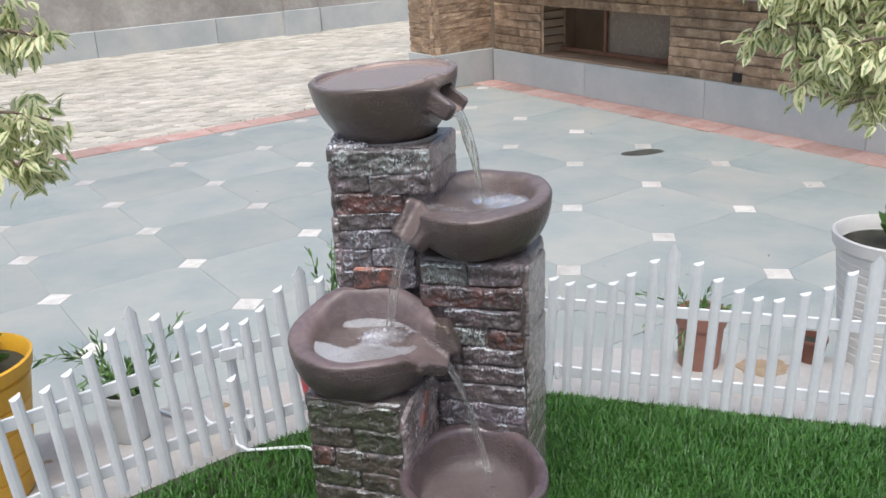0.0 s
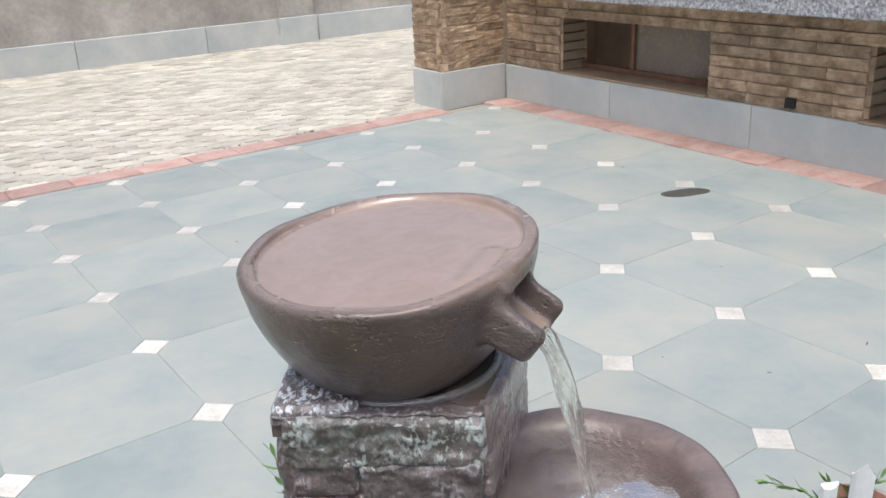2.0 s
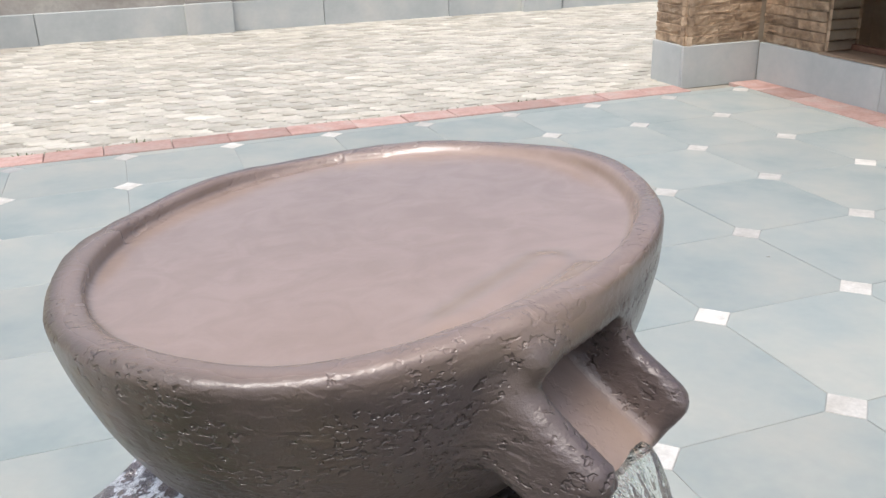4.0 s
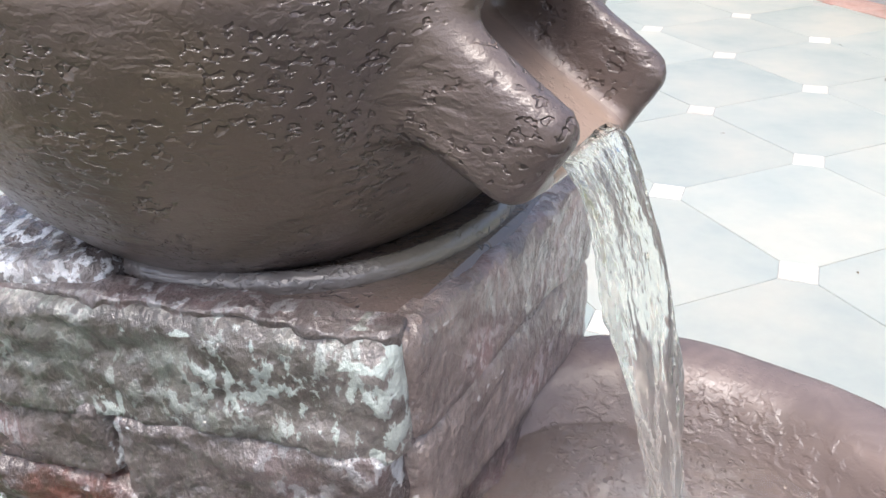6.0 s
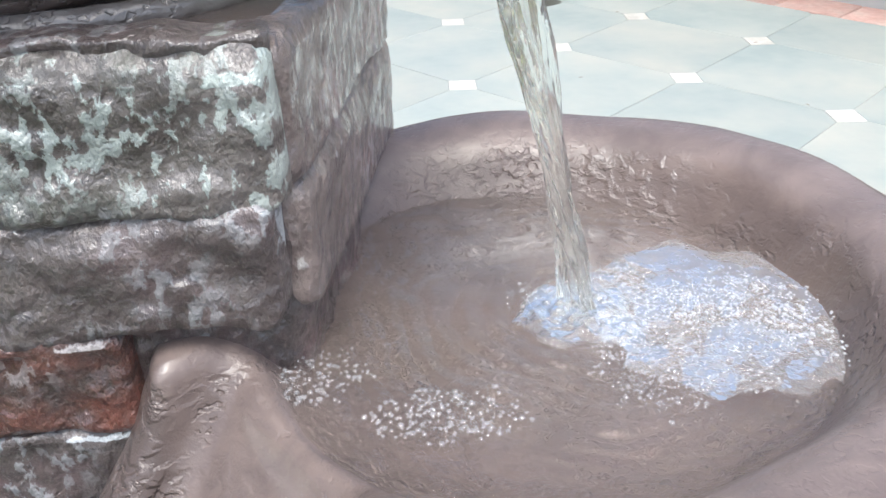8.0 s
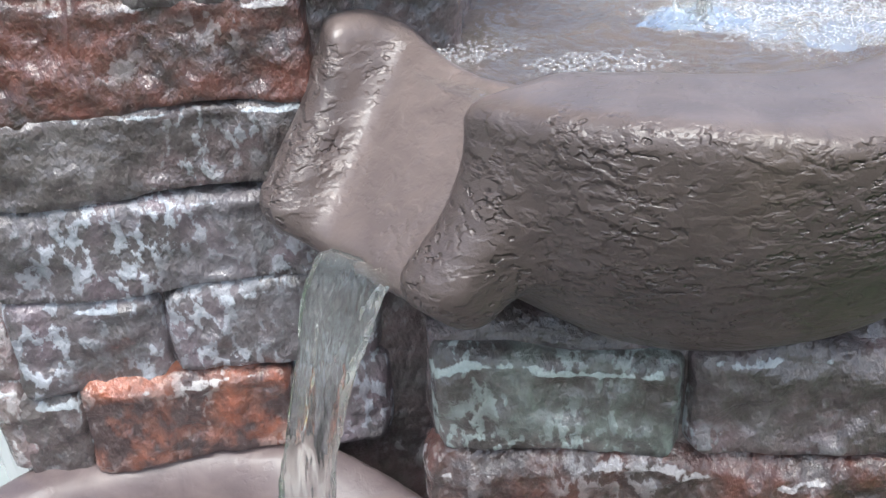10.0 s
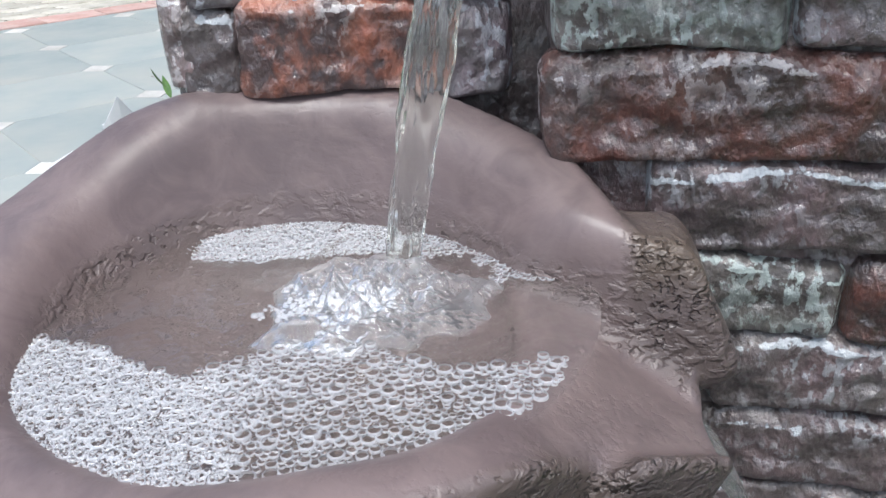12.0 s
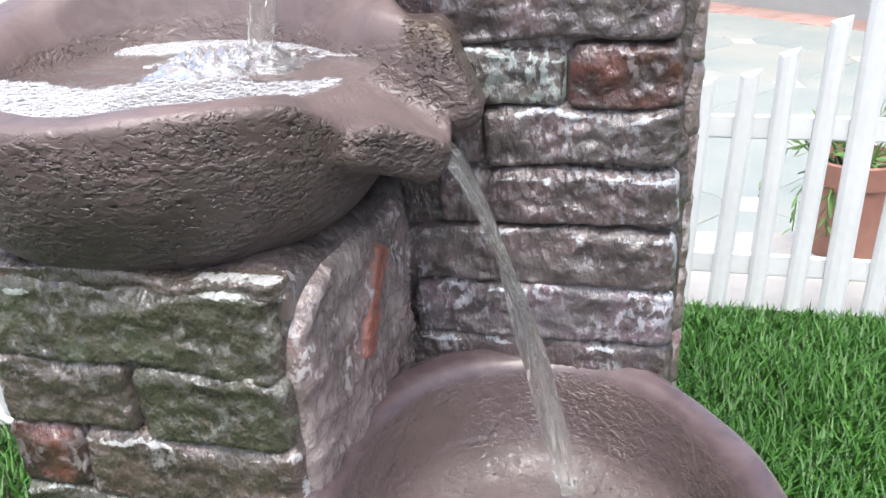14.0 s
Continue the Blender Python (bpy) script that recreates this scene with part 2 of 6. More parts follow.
RING = resin("silvered_ring", (0.085, 0.075, 0.072), (0.24, 0.225, 0.22), (0.2, 0.2, 0.2), (0.2, 0.2, 0.2), 0.16, 0.22, 0.5, 0.15, 0.2, 0.5, 1.0)
MORTAR = stone_paint("column_mortar", (0.058, 0.047, 0.046), (0.114, 0.094, 0.089), (0.42, 0.41, 0.41), 0.2, 0.3)
GREY = stone_paint("grey_brick_paint", (0.073, 0.058, 0.056), (0.137, 0.117, 0.112), (0.52, 0.56, 0.59), 0.42)
GREEN = stone_paint("green_grey_brick_paint", (0.075, 0.064, 0.058), (0.165, 0.182, 0.160), (0.50, 0.58, 0.55), 1.25)
RED = stone_paint("red_brick_paint", (0.055, 0.036, 0.033), (0.155, 0.055, 0.040), (0.52, 0.49, 0.49), 0.25, share=0.03)
ORANGE = stone_paint("orange_brick_paint", (0.065, 0.038, 0.036), (0.38, 0.110, 0.055), (0.60, 0.57, 0.56), 0.45, share=0.04)
OLIVE = stone_paint("olive_brick_paint", (0.058, 0.052, 0.038), (0.088, 0.094, 0.058), (0.50, 0.54, 0.50), 0.18, 0.24)
UMBER = stone_paint("umber_brick_paint", (0.075, 0.060, 0.048), (0.125, 0.104, 0.084), (0.54, 0.55, 0.54), 0.22, 0.24)
BLUE = stone_paint("blue_grey_brick_paint", (0.096, 0.082, 0.083), (0.174, 0.157, 0.170), (0.60, 0.64, 0.70), 1.0)
SPLASH = stone_paint("silver_splash_paint", (0.12, 0.105, 0.105), (0.26, 0.25, 0.255), (0.74, 0.78, 0.84), 2.0, 0.20)
# paler base and flecks of these two paint in the side faces' wet sheen
SIDE = stone_paint("brown_side_paint", (0.15, 0.118, 0.108), (0.245, 0.198, 0.183), (0.62, 0.60, 0.58), 0.6)
WET_SIDE = stone_paint("wet_sheen_side", (0.17, 0.138, 0.130), (0.29, 0.245, 0.232), (0.72, 0.71, 0.71), 0.75, 0.16)
SIDE_RED = stone_paint("rust_side_paint", (0.22, 0.065, 0.045), (0.34, 0.11, 0.07), (0.4, 0.24, 0.2), 0.15)


def milky(m, white, amount):
    """Mix some air-filled white into a clear water material."""
    n, l = m.node_tree.nodes, m.node_tree.links
    tr, mx = n.new("ShaderNodeBsdfTranslucent"), n.new("ShaderNodeMixShader")
    df, m2 = n.new("ShaderNodeBsdfDiffuse"), n.new("ShaderNodeMixShader")
    tr.inputs["Color"].default_value = df.inputs["Color"].default_value = (*white, 1)
    m2.inputs["Fac"].default_value = 0.5
    l.new(tr.outputs[0], m2.inputs[1])
    l.new(df.outputs[0], m2.inputs[2])
    mx.inputs["Fac"].default_value = amount
    l.new(n["Principled BSDF"].outputs[0], mx.inputs[1])
    l.new(m2.outputs[0], mx.inputs[2])
    l.new(mx.outputs[0], n["Material Output"].inputs["Surface"])
    return m


STREAM = milky(water_mat("falling_water", (0.97, 0.99, 0.95), 120, 0.6, (1, 1, 0.10)), (0.85, 0.88, 0.86), 0.035)
CHURN = milky(water_mat("churned_water", (0.97, 0.98, 0.98), 150, 0.6), (0.88, 0.90, 0.92), 0.10)
AERATED = milky(water_mat("aerated_water", (0.97, 0.98, 0.99), 110, 0.9), (0.90, 0.90, 0.91), 0.13)
POOL = milky(water_mat("pool_water", (0.97, 0.98, 0.97), 55, 0.9), (0.85, 0.86, 0.88), 0.03)


def bubble_mat(name, white):
    """Thin-walled bubbles: clear, glossy towards their edges, a little white."""
    m = bpy.data.materials.new(name)
    m.use_nodes = True
    n, l = m.node_tree.nodes, m.node_tree.links
    n.remove(n["Principled BSDF"])
    tr, gl, df = n.new("ShaderNodeBsdfTransparent"), n.new("ShaderNodeBsdfGlossy"), n.new("ShaderNodeBsdfDiffuse")
    tr.inputs["Color"].default_value, df.inputs["Color"].default_value = (0.97, 0.98, 0.98, 1), (0.90, 0.92, 0.95, 1)
    gl.inputs["Roughness"].default_value = 0.04
    fr, m1, m2 = n.new("ShaderNodeFresnel"), n.new("ShaderNodeMixShader"), n.new("ShaderNodeMixShader")
    fr.inputs["IOR"].default_value = 2.0
    l.new(fr.outputs[0], m1.inputs["Fac"])
    l.new(tr.outputs[0], m1.inputs[1])
    l.new(gl.outputs[0], m1.inputs[2])
    m2.inputs["Fac"].default_value = white
    l.new(m1.outputs[0], m2.inputs[1])
    l.new(df.outputs[0], m2.inputs[2])
    l.new(m2.outputs[0], n["Material Output"].inputs["Surface"])
    return m


FOAM = bubble_mat("foam", 0.16)
FINE_FOAM = bubble_mat("fine_foam", 0.30)
KOTA = material("grey_green_stone", [(0.250, 0.292, 0.280), (0.297, 0.330, 0.312), (0.338, 0.358, 0.328), (0.376, 0.380, 0.338)], 2.2, 26, 0.5, 0.08, 0.002, per="object", vary=0.06)
MARBLE = material("white_marble", [(0.46, 0.44, 0.39), (0.66, 0.64, 0.59)], 14, 90, 0.4, 0.05, 0.002, per="object", vary=0.2)
GROUT = material("pale_grout", [(0.33, 0.33, 0.31), (0.42, 0.42, 0.40)], 6, 60, 0.9, 0.2, 0.003)
RED_BAND = material("red_stone", [(0.34, 0.20, 0.165), (0.42, 0.275, 0.235), (0.42, 0.32, 0.28)], 6, 40, 0.8, 0.4, 0.006, per="object", vary=0.22)
PAVER = material("cement_paver", [(0.34, 0.315, 0.255), (0.46, 0.435, 0.365), (0.57, 0.545, 0.475)], 3, 30, 0.9, 0.5, 0.006, per="object", vary=0.18)
PAVER_I = material("cement_paver_far", [(0.34, 0.315, 0.255), (0.46, 0.435, 0.365), (0.57, 0.545, 0.475)], 3, 30, 0.9, 0.5, 0.006, per="island", vary=0.18)
SAND = material("joint_sand", [(0.30, 0.27, 0.22), (0.40, 0.37, 0.31)], 7, 70, 0.95, 0.3, 0.004)
SOIL = material("dark_soil", [(0.030, 0.032, 0.018), (0.060, 0.055, 0.035)], 20, 120, 0.95, 0.6, 0.01)
PLASTER = material("weathered_plaster", [(0.25, 0.225, 0.20), (0.36, 0.335, 0.30), (0.46, 0.44, 0.39)], 1.3, 18, 0.9, 0.35, 0.012, vary=0.2)
PLINTH = material("grey_plinth_stone", [(0.39, 0.415, 0.405), (0.45, 0.47, 0.455), (0.52, 0.52, 0.49)], 2.2, 30, 0.6, 0.08, 0.002, per="object", vary=0.05)
CLAD = material("split_sandstone", [(0.20, 0.138, 0.088), (0.41, 0.29, 0.185), (0.58, 0.44, 0.30)], 9, 34, 0.8, 0.8, 0.02, per="object", vary=0.2)
GRANITE = material("speckled_granite", [(0.08, 0.08, 0.085), (0.30, 0.30, 0.31), (0.62, 0.62, 0.63)], 70, 200, 0.35, 0.05, 0.002)
RUST = material("rusty_brown_paint", [(0.16, 0.075, 0.045), (0.26, 0.13, 0.075)], 9, 60, 0.6, 0.2, 0.003)
SILL = material("brown_sill", [(0.24, 0.17, 0.11), (0.34, 0.25, 0.17)], 5, 40, 0.6, 0.15, 0.003)
BOARD = material("brown_board", [(0.15, 0.115, 0.085), (0.22, 0.175, 0.13)], 3, 40, 0.25, 0.05, 0.002)
INSIDE = material("dim_room_wall", [(0.36, 0.29, 0.21), (0.46, 0.38, 0.28)], 3, 30, 0.9, 0.1, 0.003)
WHITE = material("white_plastic", [(0.70, 0.72, 0.73), (0.78, 0.80, 0.80)], 10, 80, 0.4, 0.03, 0.001, vary=0.03)
CEMENT = material("pale_cement_ledge", [(0.34, 0.335, 0.32), (0.44, 0.43, 0.41), (0.43, 0.40, 0.35)], 3, 40, 0.85, 0.2, 0.003)
CREAM = material("cream_plastic", [(0.70, 0.685, 0.63), (0.79, 0.775, 0.72)], 6, 60, 0.5, 0.04, 0.001, vary=0.04)
TERRA = material("terracotta_plastic", [(0.31, 0.15, 0.11), (0.42, 0.22, 0.165)], 8, 60, 0.55, 0.08, 0.002)
BROWN_POT = material("dark_terracotta", [(0.16, 0.07, 0.045), (0.24, 0.11, 0.07)], 12, 70, 0.7, 0.15, 0.003)
YELLOW = material("yellow_plastic", [(0.62, 0.33, 0.02), (0.72, 0.42, 0.04)], 6, 60, 0.4, 0.05, 0.002)
REDPOT = plain("red_plastic", (0.5, 0.03, 0.04), 0.4)
GREYPOT = plain("grey_white_plastic", (0.58, 0.60, 0.60), 0.5)
BARK = material("brown_bark", [(0.12, 0.09, 0.06), (0.22, 0.17, 0.12)], 20, 90, 0.9, 0.5, 0.006)
GRASS = material("lawn_grass", [(0.022, 0.085, 0.010), (0.042, 0.135, 0.014), (0.078, 0.195, 0.024)], 5, 60, 0.5, 0, per="island", vary=0.3)
LEAF = material("green_leaf", [(0.075, 0.15, 0.035), (0.16, 0.28, 0.085)], 9, 60, 0.45, 0.05, 0.002, per="island", vary=0.25)
PINK = plain("pink_petal", (0.42, 0.03, 0.17), 0.5)


def variegated():
    """Ficus leaf: deep green along the midrib, cream towards the margin, by the leaf's own width."""
    m = bpy.data.materials.new("variegated_leaf")
    m.use_nodes = True
    n, l = m.node_tree.nodes, m.node_tree.links
    b = n["Principled BSDF"]
    co, info = n.new("ShaderNodeTexCoord"), n.new("ShaderNodeObjectInfo")
    ab = n.new("ShaderNodeAttribute")
    ab.attribute_name = "across"
    sc = n.new("ShaderNodeVectorMath")
    l.new(co.outputs["Object"], sc.inputs[0])
    rs = n.new("ShaderNodeMath")
    rs.operation = "MULTIPLY"
    rs.inputs[1].default_value = 9.0
    l.new(info.outputs["Random"], rs.inputs[0])
    l.new(rs.outputs[0], sc.inputs[1])
    t = noise_node(n, 75, 3)
    l.new(sc.outputs[0], t.inputs["Vector"])
    ma = n.new("ShaderNodeMath")
    ma.operation = "MULTIPLY_ADD"
    ma.inputs[1].default_value = 1.5
    l.new(t.outputs["Fac"], ma.inputs[0])
    l.new(ab.outputs["Fac"], ma.inputs[2])
    mr = n.new("ShaderNodeMapRange")
    mr.inputs["From Min"].default_value, mr.inputs["From Max"].default_value = 0.92, 1.16
    l.new(ma.outputs[0], mr.inputs["Value"])
    mix = n.new("ShaderNodeMix")
    mix.data_type = "RGBA"
    l.new(mr.outputs["Result"], mix.inputs["Factor"])
    mix.inputs["A"].default_value, mix.inputs["B"].default_value = (0.24, 0.34, 0.12, 1), (0.82, 0.81, 0.50, 1)
    l.new(mix.outputs["Result"], b.inputs["Base Color"])
    b.inputs["Roughness"].default_value = 0.4
    tr, mx = n.new("ShaderNodeBsdfTranslucent"), n.new("ShaderNodeMixShader")
    l.new(mix.outputs["Result"], tr.inputs["Color"])
    mx.inputs["Fac"].default_value = 0.4
    l.new(b.outputs[0], mx.inputs[1])
    l.new(tr.outputs[0], mx.inputs[2])
    l.new(mx.outputs[0], n["Material Output"].inputs["Surface"])
    return m


FICUS = variegated()


# ---- builders ----
def smooth(me, on=True):
    me.polygons.foreach_set("use_smooth", [on] * len(me.polygons))
    return me


def mesh_of(name, verts, faces, mat, sm=False):
    me = bpy.data.meshes.new(name)
    me.from_pydata(verts, [], faces)
    me.materials.append(mat)
    me.update()
    return smooth(me, sm)


def thing(name, label, category, m=None, group="", kind=""):
    ob = new(name)
    ob.empty_display_size = 0.05
    if m is not None:
        ob.matrix_world = m
    return tagged(ob, label, category, group, kind)


def part(name, data, mat=None, parent=None, label="", sm=False, m=None):
    """One mesh object, under a thing or a part."""
    if isinstance(data, bmesh.types.BMesh):
        me = bpy.data.meshes.new(name)
        bmesh.ops.recalc_face_normals(data, faces=data.faces)
        data.to_mesh(me)
        data.free()
        me.materials.append(mat)
        smooth(me, sm)
    else:
        me = data
    ob = new(name, me)
    if parent:
        ob.parent = parent
    if m is not None:
        ob.matrix_local = m
    return tagged(ob, label)


def box_bm(x0, y0, z0, x1, y1, z1, bevel=0.0, seg=1):
    bm = bmesh.new()
    bmesh.ops.create_cube(bm, size=1)
    for v in bm.verts:
        v.co = Vector(((x0 + x1) / 2 + v.co.x * (x1 - x0), (y0 + y1) / 2 + v.co.y * (y1 - y0), (z0 + z1) / 2 + v.co.z * (z1 - z0)))
    if bevel:
        bmesh.ops.bevel(bm, geom=bm.edges[:], offset=bevel, segments=seg, affect="EDGES", profile=0.5)
    return bm


def lathe(profile, n=48, wobble=0.0, seed=0, closed=True):
    """Mesh data of a turned profile of (radius, z), from the axis out and back."""
    verts, faces = [], []
    for i in range(n):
        a = 2 * math.pi * i / n
        for r, z in profile:
            k = 1 + wobble * noise.noise(Vector((math.cos(a) * 1.5, math.sin(a) * 1.5, z * 9 + seed)))
            verts.append((r * k * math.cos(a), r * k * math.sin(a), z))
    k = len(profile)
    for i in range(n):
        for j in range(k - 1):
            a, b = i * k + j, ((i + 1) % n) * k + j
            faces.append((a, b, b + 1, a + 1))
    return verts, faces


def tube(points, radius, n=8, taper=None):
    """Verts and faces of a round tube along points."""
    verts, faces = [], []
    pts = [Vector(p) for p in points]
    for i, p in enumerate(pts):
        d = (pts[min(i + 1, len(pts) - 1)] - pts[max(i - 1, 0)]).normalized()
        s = d.cross(Vector((0, 0, 1)) if abs(d.z) < 0.9 else Vector((1, 0, 0))).normalized()
        u = s.cross(d)
        r = radius if taper is None else radius + (taper - radius) * i / (len(pts) - 1)
        for j in range(n):
            a = 2 * math.pi * j / n
            verts.append(tuple(p + s * r * math.cos(a) + u * r * math.sin(a)))
    for i in range(len(pts) - 1):
        for j in range(n):
            faces.append((i * n + j, i * n + (j + 1) % n, (i + 1) * n + (j + 1) % n, (i + 1) * n + j))
    faces.append(tuple(range(n))[::-1])
    faces.append(tuple((len(pts) - 1) * n + j for j in range(n)))
    return verts, faces


def clip(poly, p, q):
    """The part of a flat polygon to the left of the line from p to q."""
    out = []
    side = lambda v: (q[0] - p[0]) * (v[1] - p[1]) - (q[1] - p[1]) * (v[0] - p[0])
    for i, v in enumerate(poly):
        w = poly[(i + 1) % len(poly)]
        a, b = side(v), side(w)
        if a >= 0:
            out.append(v)
        if (a > 0 > b) or (a < 0 < b):
            k = a / (a - b)
            out.append((v[0] + k * (w[0] - v[0]), v[1] + k * (w[1] - v[1])))
    return out


def prism(poly, z0, z1, cham=0.002):
    """Verts and faces of a slab over a flat polygon with a small chamfer round its top."""
    n = len(poly)
    cx, cy = sum(p[0] for p in poly) / n, sum(p[1] for p in poly) / n
    ins = []
    for x, y in poly:
        d = math.hypot(x - cx, y - cy) or 1
        k = 1 - cham * 1.4 / d
        ins.append((cx + (x - cx) * k, cy + (y - cy) * k))
    v = [(x, y, z0) for x, y in poly] + [(x, y, z1 - cham) for x, y in poly] + [(x, y, z1) for x, y in ins]
    f = [tuple(range(2 * n, 3 * n))]
    for i in range(n):
        j = (i + 1) % n
        f += [(i, j, n + j, n + i), (n + i, n + j, 2 * n + j, 2 * n + i)]
    return v, f

# ---- the ground, the court's bed, the raised lawn ----
DIR_A, DIR_B = radians(-53), radians(37)
A2, B2 = (math.cos(DIR_A), math.sin(DIR_A)), (math.cos(DIR_B), math.sin(DIR_B))
LAWN = 0.331
ground = part("ground", mesh_of("ground", [(-400, -400, -0.06), (400, -400, -0.06), (400, 400, -0.06), (-400, 400, -0.06)], [(0, 1, 2, 3)], SAND))
tagged(ground, "sandy bare ground around the paved court", "ground", kind="structure")
PLAT = [(-2.2, -0.9), (2.4, -0.9), (2.4, 1.831), (1.3, 2.14), (0.35, 2.30), (-0.45, 2.16), (-1.15, 1.88), (-2.2, 1.429)]
ledge = part("ledge", mesh_of("ledge", *prism(PLAT, -0.05, 0.274, 0.012), CEMENT))
tagged(ledge, "pale cement ledge with mud stains round the raised lawn", "ledge", kind="structure")

# ---- house wall with its plinth, split-stone cladding, window and slab ----
HOUSE = Matrix(((0.572, 0.820, 0, 0.322), (-0.820, 0.572, 0, 8.341), (0, 0, 1, 0), (0, 0, 0, 1)))
W0, W1, WZ0, WZ1 = 0.66, 2.13, 0.30, 0.72
wall_house = thing("wall_house", "house wall clad in brown split sandstone over a grey plinth", "wall", HOUSE, kind="structure")
LEN = 6.5
V0, V1 = 3.22, 4.7
wb = box_bm(-0.02, 0.04, 0.0, LEN, 0.30, WZ0 - 0.02)
for b in ((-0.02, 0.04, WZ0 - 0.02, W0, 0.30, WZ1), (W1, 0.04, WZ0 - 0.02, V0, 0.30, WZ1), (V1, 0.04, WZ0 - 0.02, LEN, 0.30, WZ1), (-0.02, 0.04, WZ1, LEN, 0.30, 1.12)):
    x0, y0, z0, x1, y1, z1 = b
    geo = bmesh.ops.create_cube(wb, size=1)
    for v in geo["verts"]:
        v.co = Vector(((x0 + x1) / 2 + v.co.x * (x1 - x0), (y0 + y1) / 2 + v.co.y * (y1 - y0), (z0 + z1) / 2 + v.co.z * (z1 - z0)))
part("wall_core", wb, INSIDE, wall_house)
x = 0.0
rnd = random.Random(3)
while x < LEN - 0.01:
    w = min(1.25, LEN - x)
    part("plinth_slab", box_bm(x + 0.0015, 0.0, -0.02, x + w - 0.0015, 0.045, 0.283, 0.004), PLINTH, wall_house)
    x += w
part("window_sill", box_bm(V0 - 0.01, -0.004, 0.285, V1 + 0.01, 0.30, WZ0, 0.004), SILL, wall_house, "brown stone sill")
sill = part("window_sill", box_bm(W0 - 0.01, -0.004, 0.285, W1 + 0.01, 0.30, WZ0, 0.004), SILL, wall_house, "brown stone sill")


def clad_mesh(w, h, d, seed):
    """One split-faced stone: a hewn front with a bulging upper edge."""
    nx, nz = max(4, int(w / 0.035)), 4
    verts, faces = [], []
    for j in range(nz + 1):
        for i in range(nx + 1):
            u, v = i / nx, j / nz
            e = min(1, 4 * min(u, 1 - u, 0.5)) * 0.5 + 0.5
            y = -d * (0.35 + 0.65 * v) * e - 0.010 * noise.noise(Vector((u * w * 14, v * 2.2, seed * 3.1))) - 0.006 * noise.noise(Vector((u * w * 40, v * 6, seed)))
            if j == 0:
                y = -0.002
            verts.append((u * w, y, v * h))
    m = nx + 1
    for j in range(nz):
        for i in range(nx):
            faces.append((j * m + i, j * m + i + 1, (j + 1) * m + i + 1, (j + 1) * m + i))
    k = len(verts)
    for j in (0, nz):
        for i in range(nx + 1):
            verts.append((i / nx * w, 0.04, j / nz * h))
    for i in range(nx):
        faces.append((k + i, k + i + 1, i + 1, i))
        t0 = nz * m + i
        faces.append((t0, t0 + 1, k + m + i + 1, k + m + i))
    faces.append(tuple(j * m for j in range(nz, -1, -1)) + (k, k + m))
    faces.append(tuple(j * m + nx for j in range(nz + 1)) + (k + m + nx, k + nx))
    return mesh_of("cladding_stone", verts, faces, CLAD)


CLADS = {}


def clad_row(parent, x0, x1, z, h, base, rng):
    x = x0
    while x < x1 - 0.02:
        w = min(rng.choice((0.22, 0.3, 0.38, 0.46)), x1 - x)
        if x1 - x - w < 0.1:
            w = x1 - x
        key = (round(w, 2), rng.randrange(3))
        if abs(key[0] - w) > 0.004 or key not in CLADS:
            CLADS[key] = clad_mesh(w - 0.003, h - 0.004, 0.016, rng.random() * 50)
        part("cladding_stone", CLADS[key], None, parent, m=base @ Matrix.Translation((x + 0.0015, 0.03, z)))
        x += w


HC = 0.0705
rng = random.Random(5)
I4 = Matrix.Identity(4)
for r in range(12):
    z = 0.285 + r * HC
    if z < WZ1 - 0.02:
        clad_row(wall_house, 0.0, W0, z, HC, I4, rng)
        clad_row(wall_house, W1, V0, z, HC, I4, rng)
        clad_row(wall_house, V1, LEN, z, HC, I4, rng)
    else:
        clad_row(wall_house, 0.0, LEN, z, HC, I4, rng)
# reveal stones at the window's sides
for r, ox in [(r, ox) for r in range(6) for ox in (W0, V0)]:
    z = 0.285 + r * HC + 0.02
    if z + HC < WZ1 + 0.03:
        clad_row(wall_house, 0.0, 0.25, z, HC - 0.002, Matrix.Translation((ox, 0.29, 0)) @ pose(0, 0, 0, 0, 0, -90) @ pose(0, -0.042, 0), rng)
part("vent_recess", box_bm(2.735, -0.003, 0.305, 2.80, 0.02, 0.365), plain("dark_vent", (0.02, 0.018, 0.016), 0.9), wall_house, "small dark square vent hole")

window = thing("window_1", "rust-brown framed low window with a mesh pane, partly open", "window", HOUSE, kind="structure")
fr = 0.035
part("window_frame", box_bm(W0 + 0.02, 0.24, WZ0 + 0.002, W1 - 0.002, 0.28, WZ0 + 0.04, 0.003), RUST, window)
part("window_frame", box_bm(W0 + 0.02, 0.24, WZ1 - 0.03, W1 - 0.002, 0.28, WZ1 - 0.002, 0.003), RUST, window)
for xx in (1.22, W1 - 0.04):
    part("window_frame", box_bm(xx, 0.235, WZ0 + 0.041, xx + fr, 0.285, WZ1 - 0.031, 0.003), RUST, window)
part("pane", box_bm(1.257, 0.258, WZ0 + 0.041, W1 - 0.042, 0.262, WZ1 - 0.031), BOARD, window, "dusty beige-brown shutter board")
part("latch", box_bm(1.9, 0.20, WZ0 + 0.035, 1.97, 0.236, WZ0 + 0.055, 0.004), RUST, window)
# the dim room behind
room = box_bm(-0.02, 0.302, -0.02, LEN, 1.05, 1.3)
for f in list(room.faces):
    if f.normal.y < -0.5 or f.normal.x > 0.5:
        room.faces.remove(f)
rm = part("room_shell", room, INSIDE, wall_house)
slab = part("slab", box_bm(0.286, -0.25, 0.876, LEN, 0.02, 1.010, 0.006), GRANITE, None, m=HOUSE)
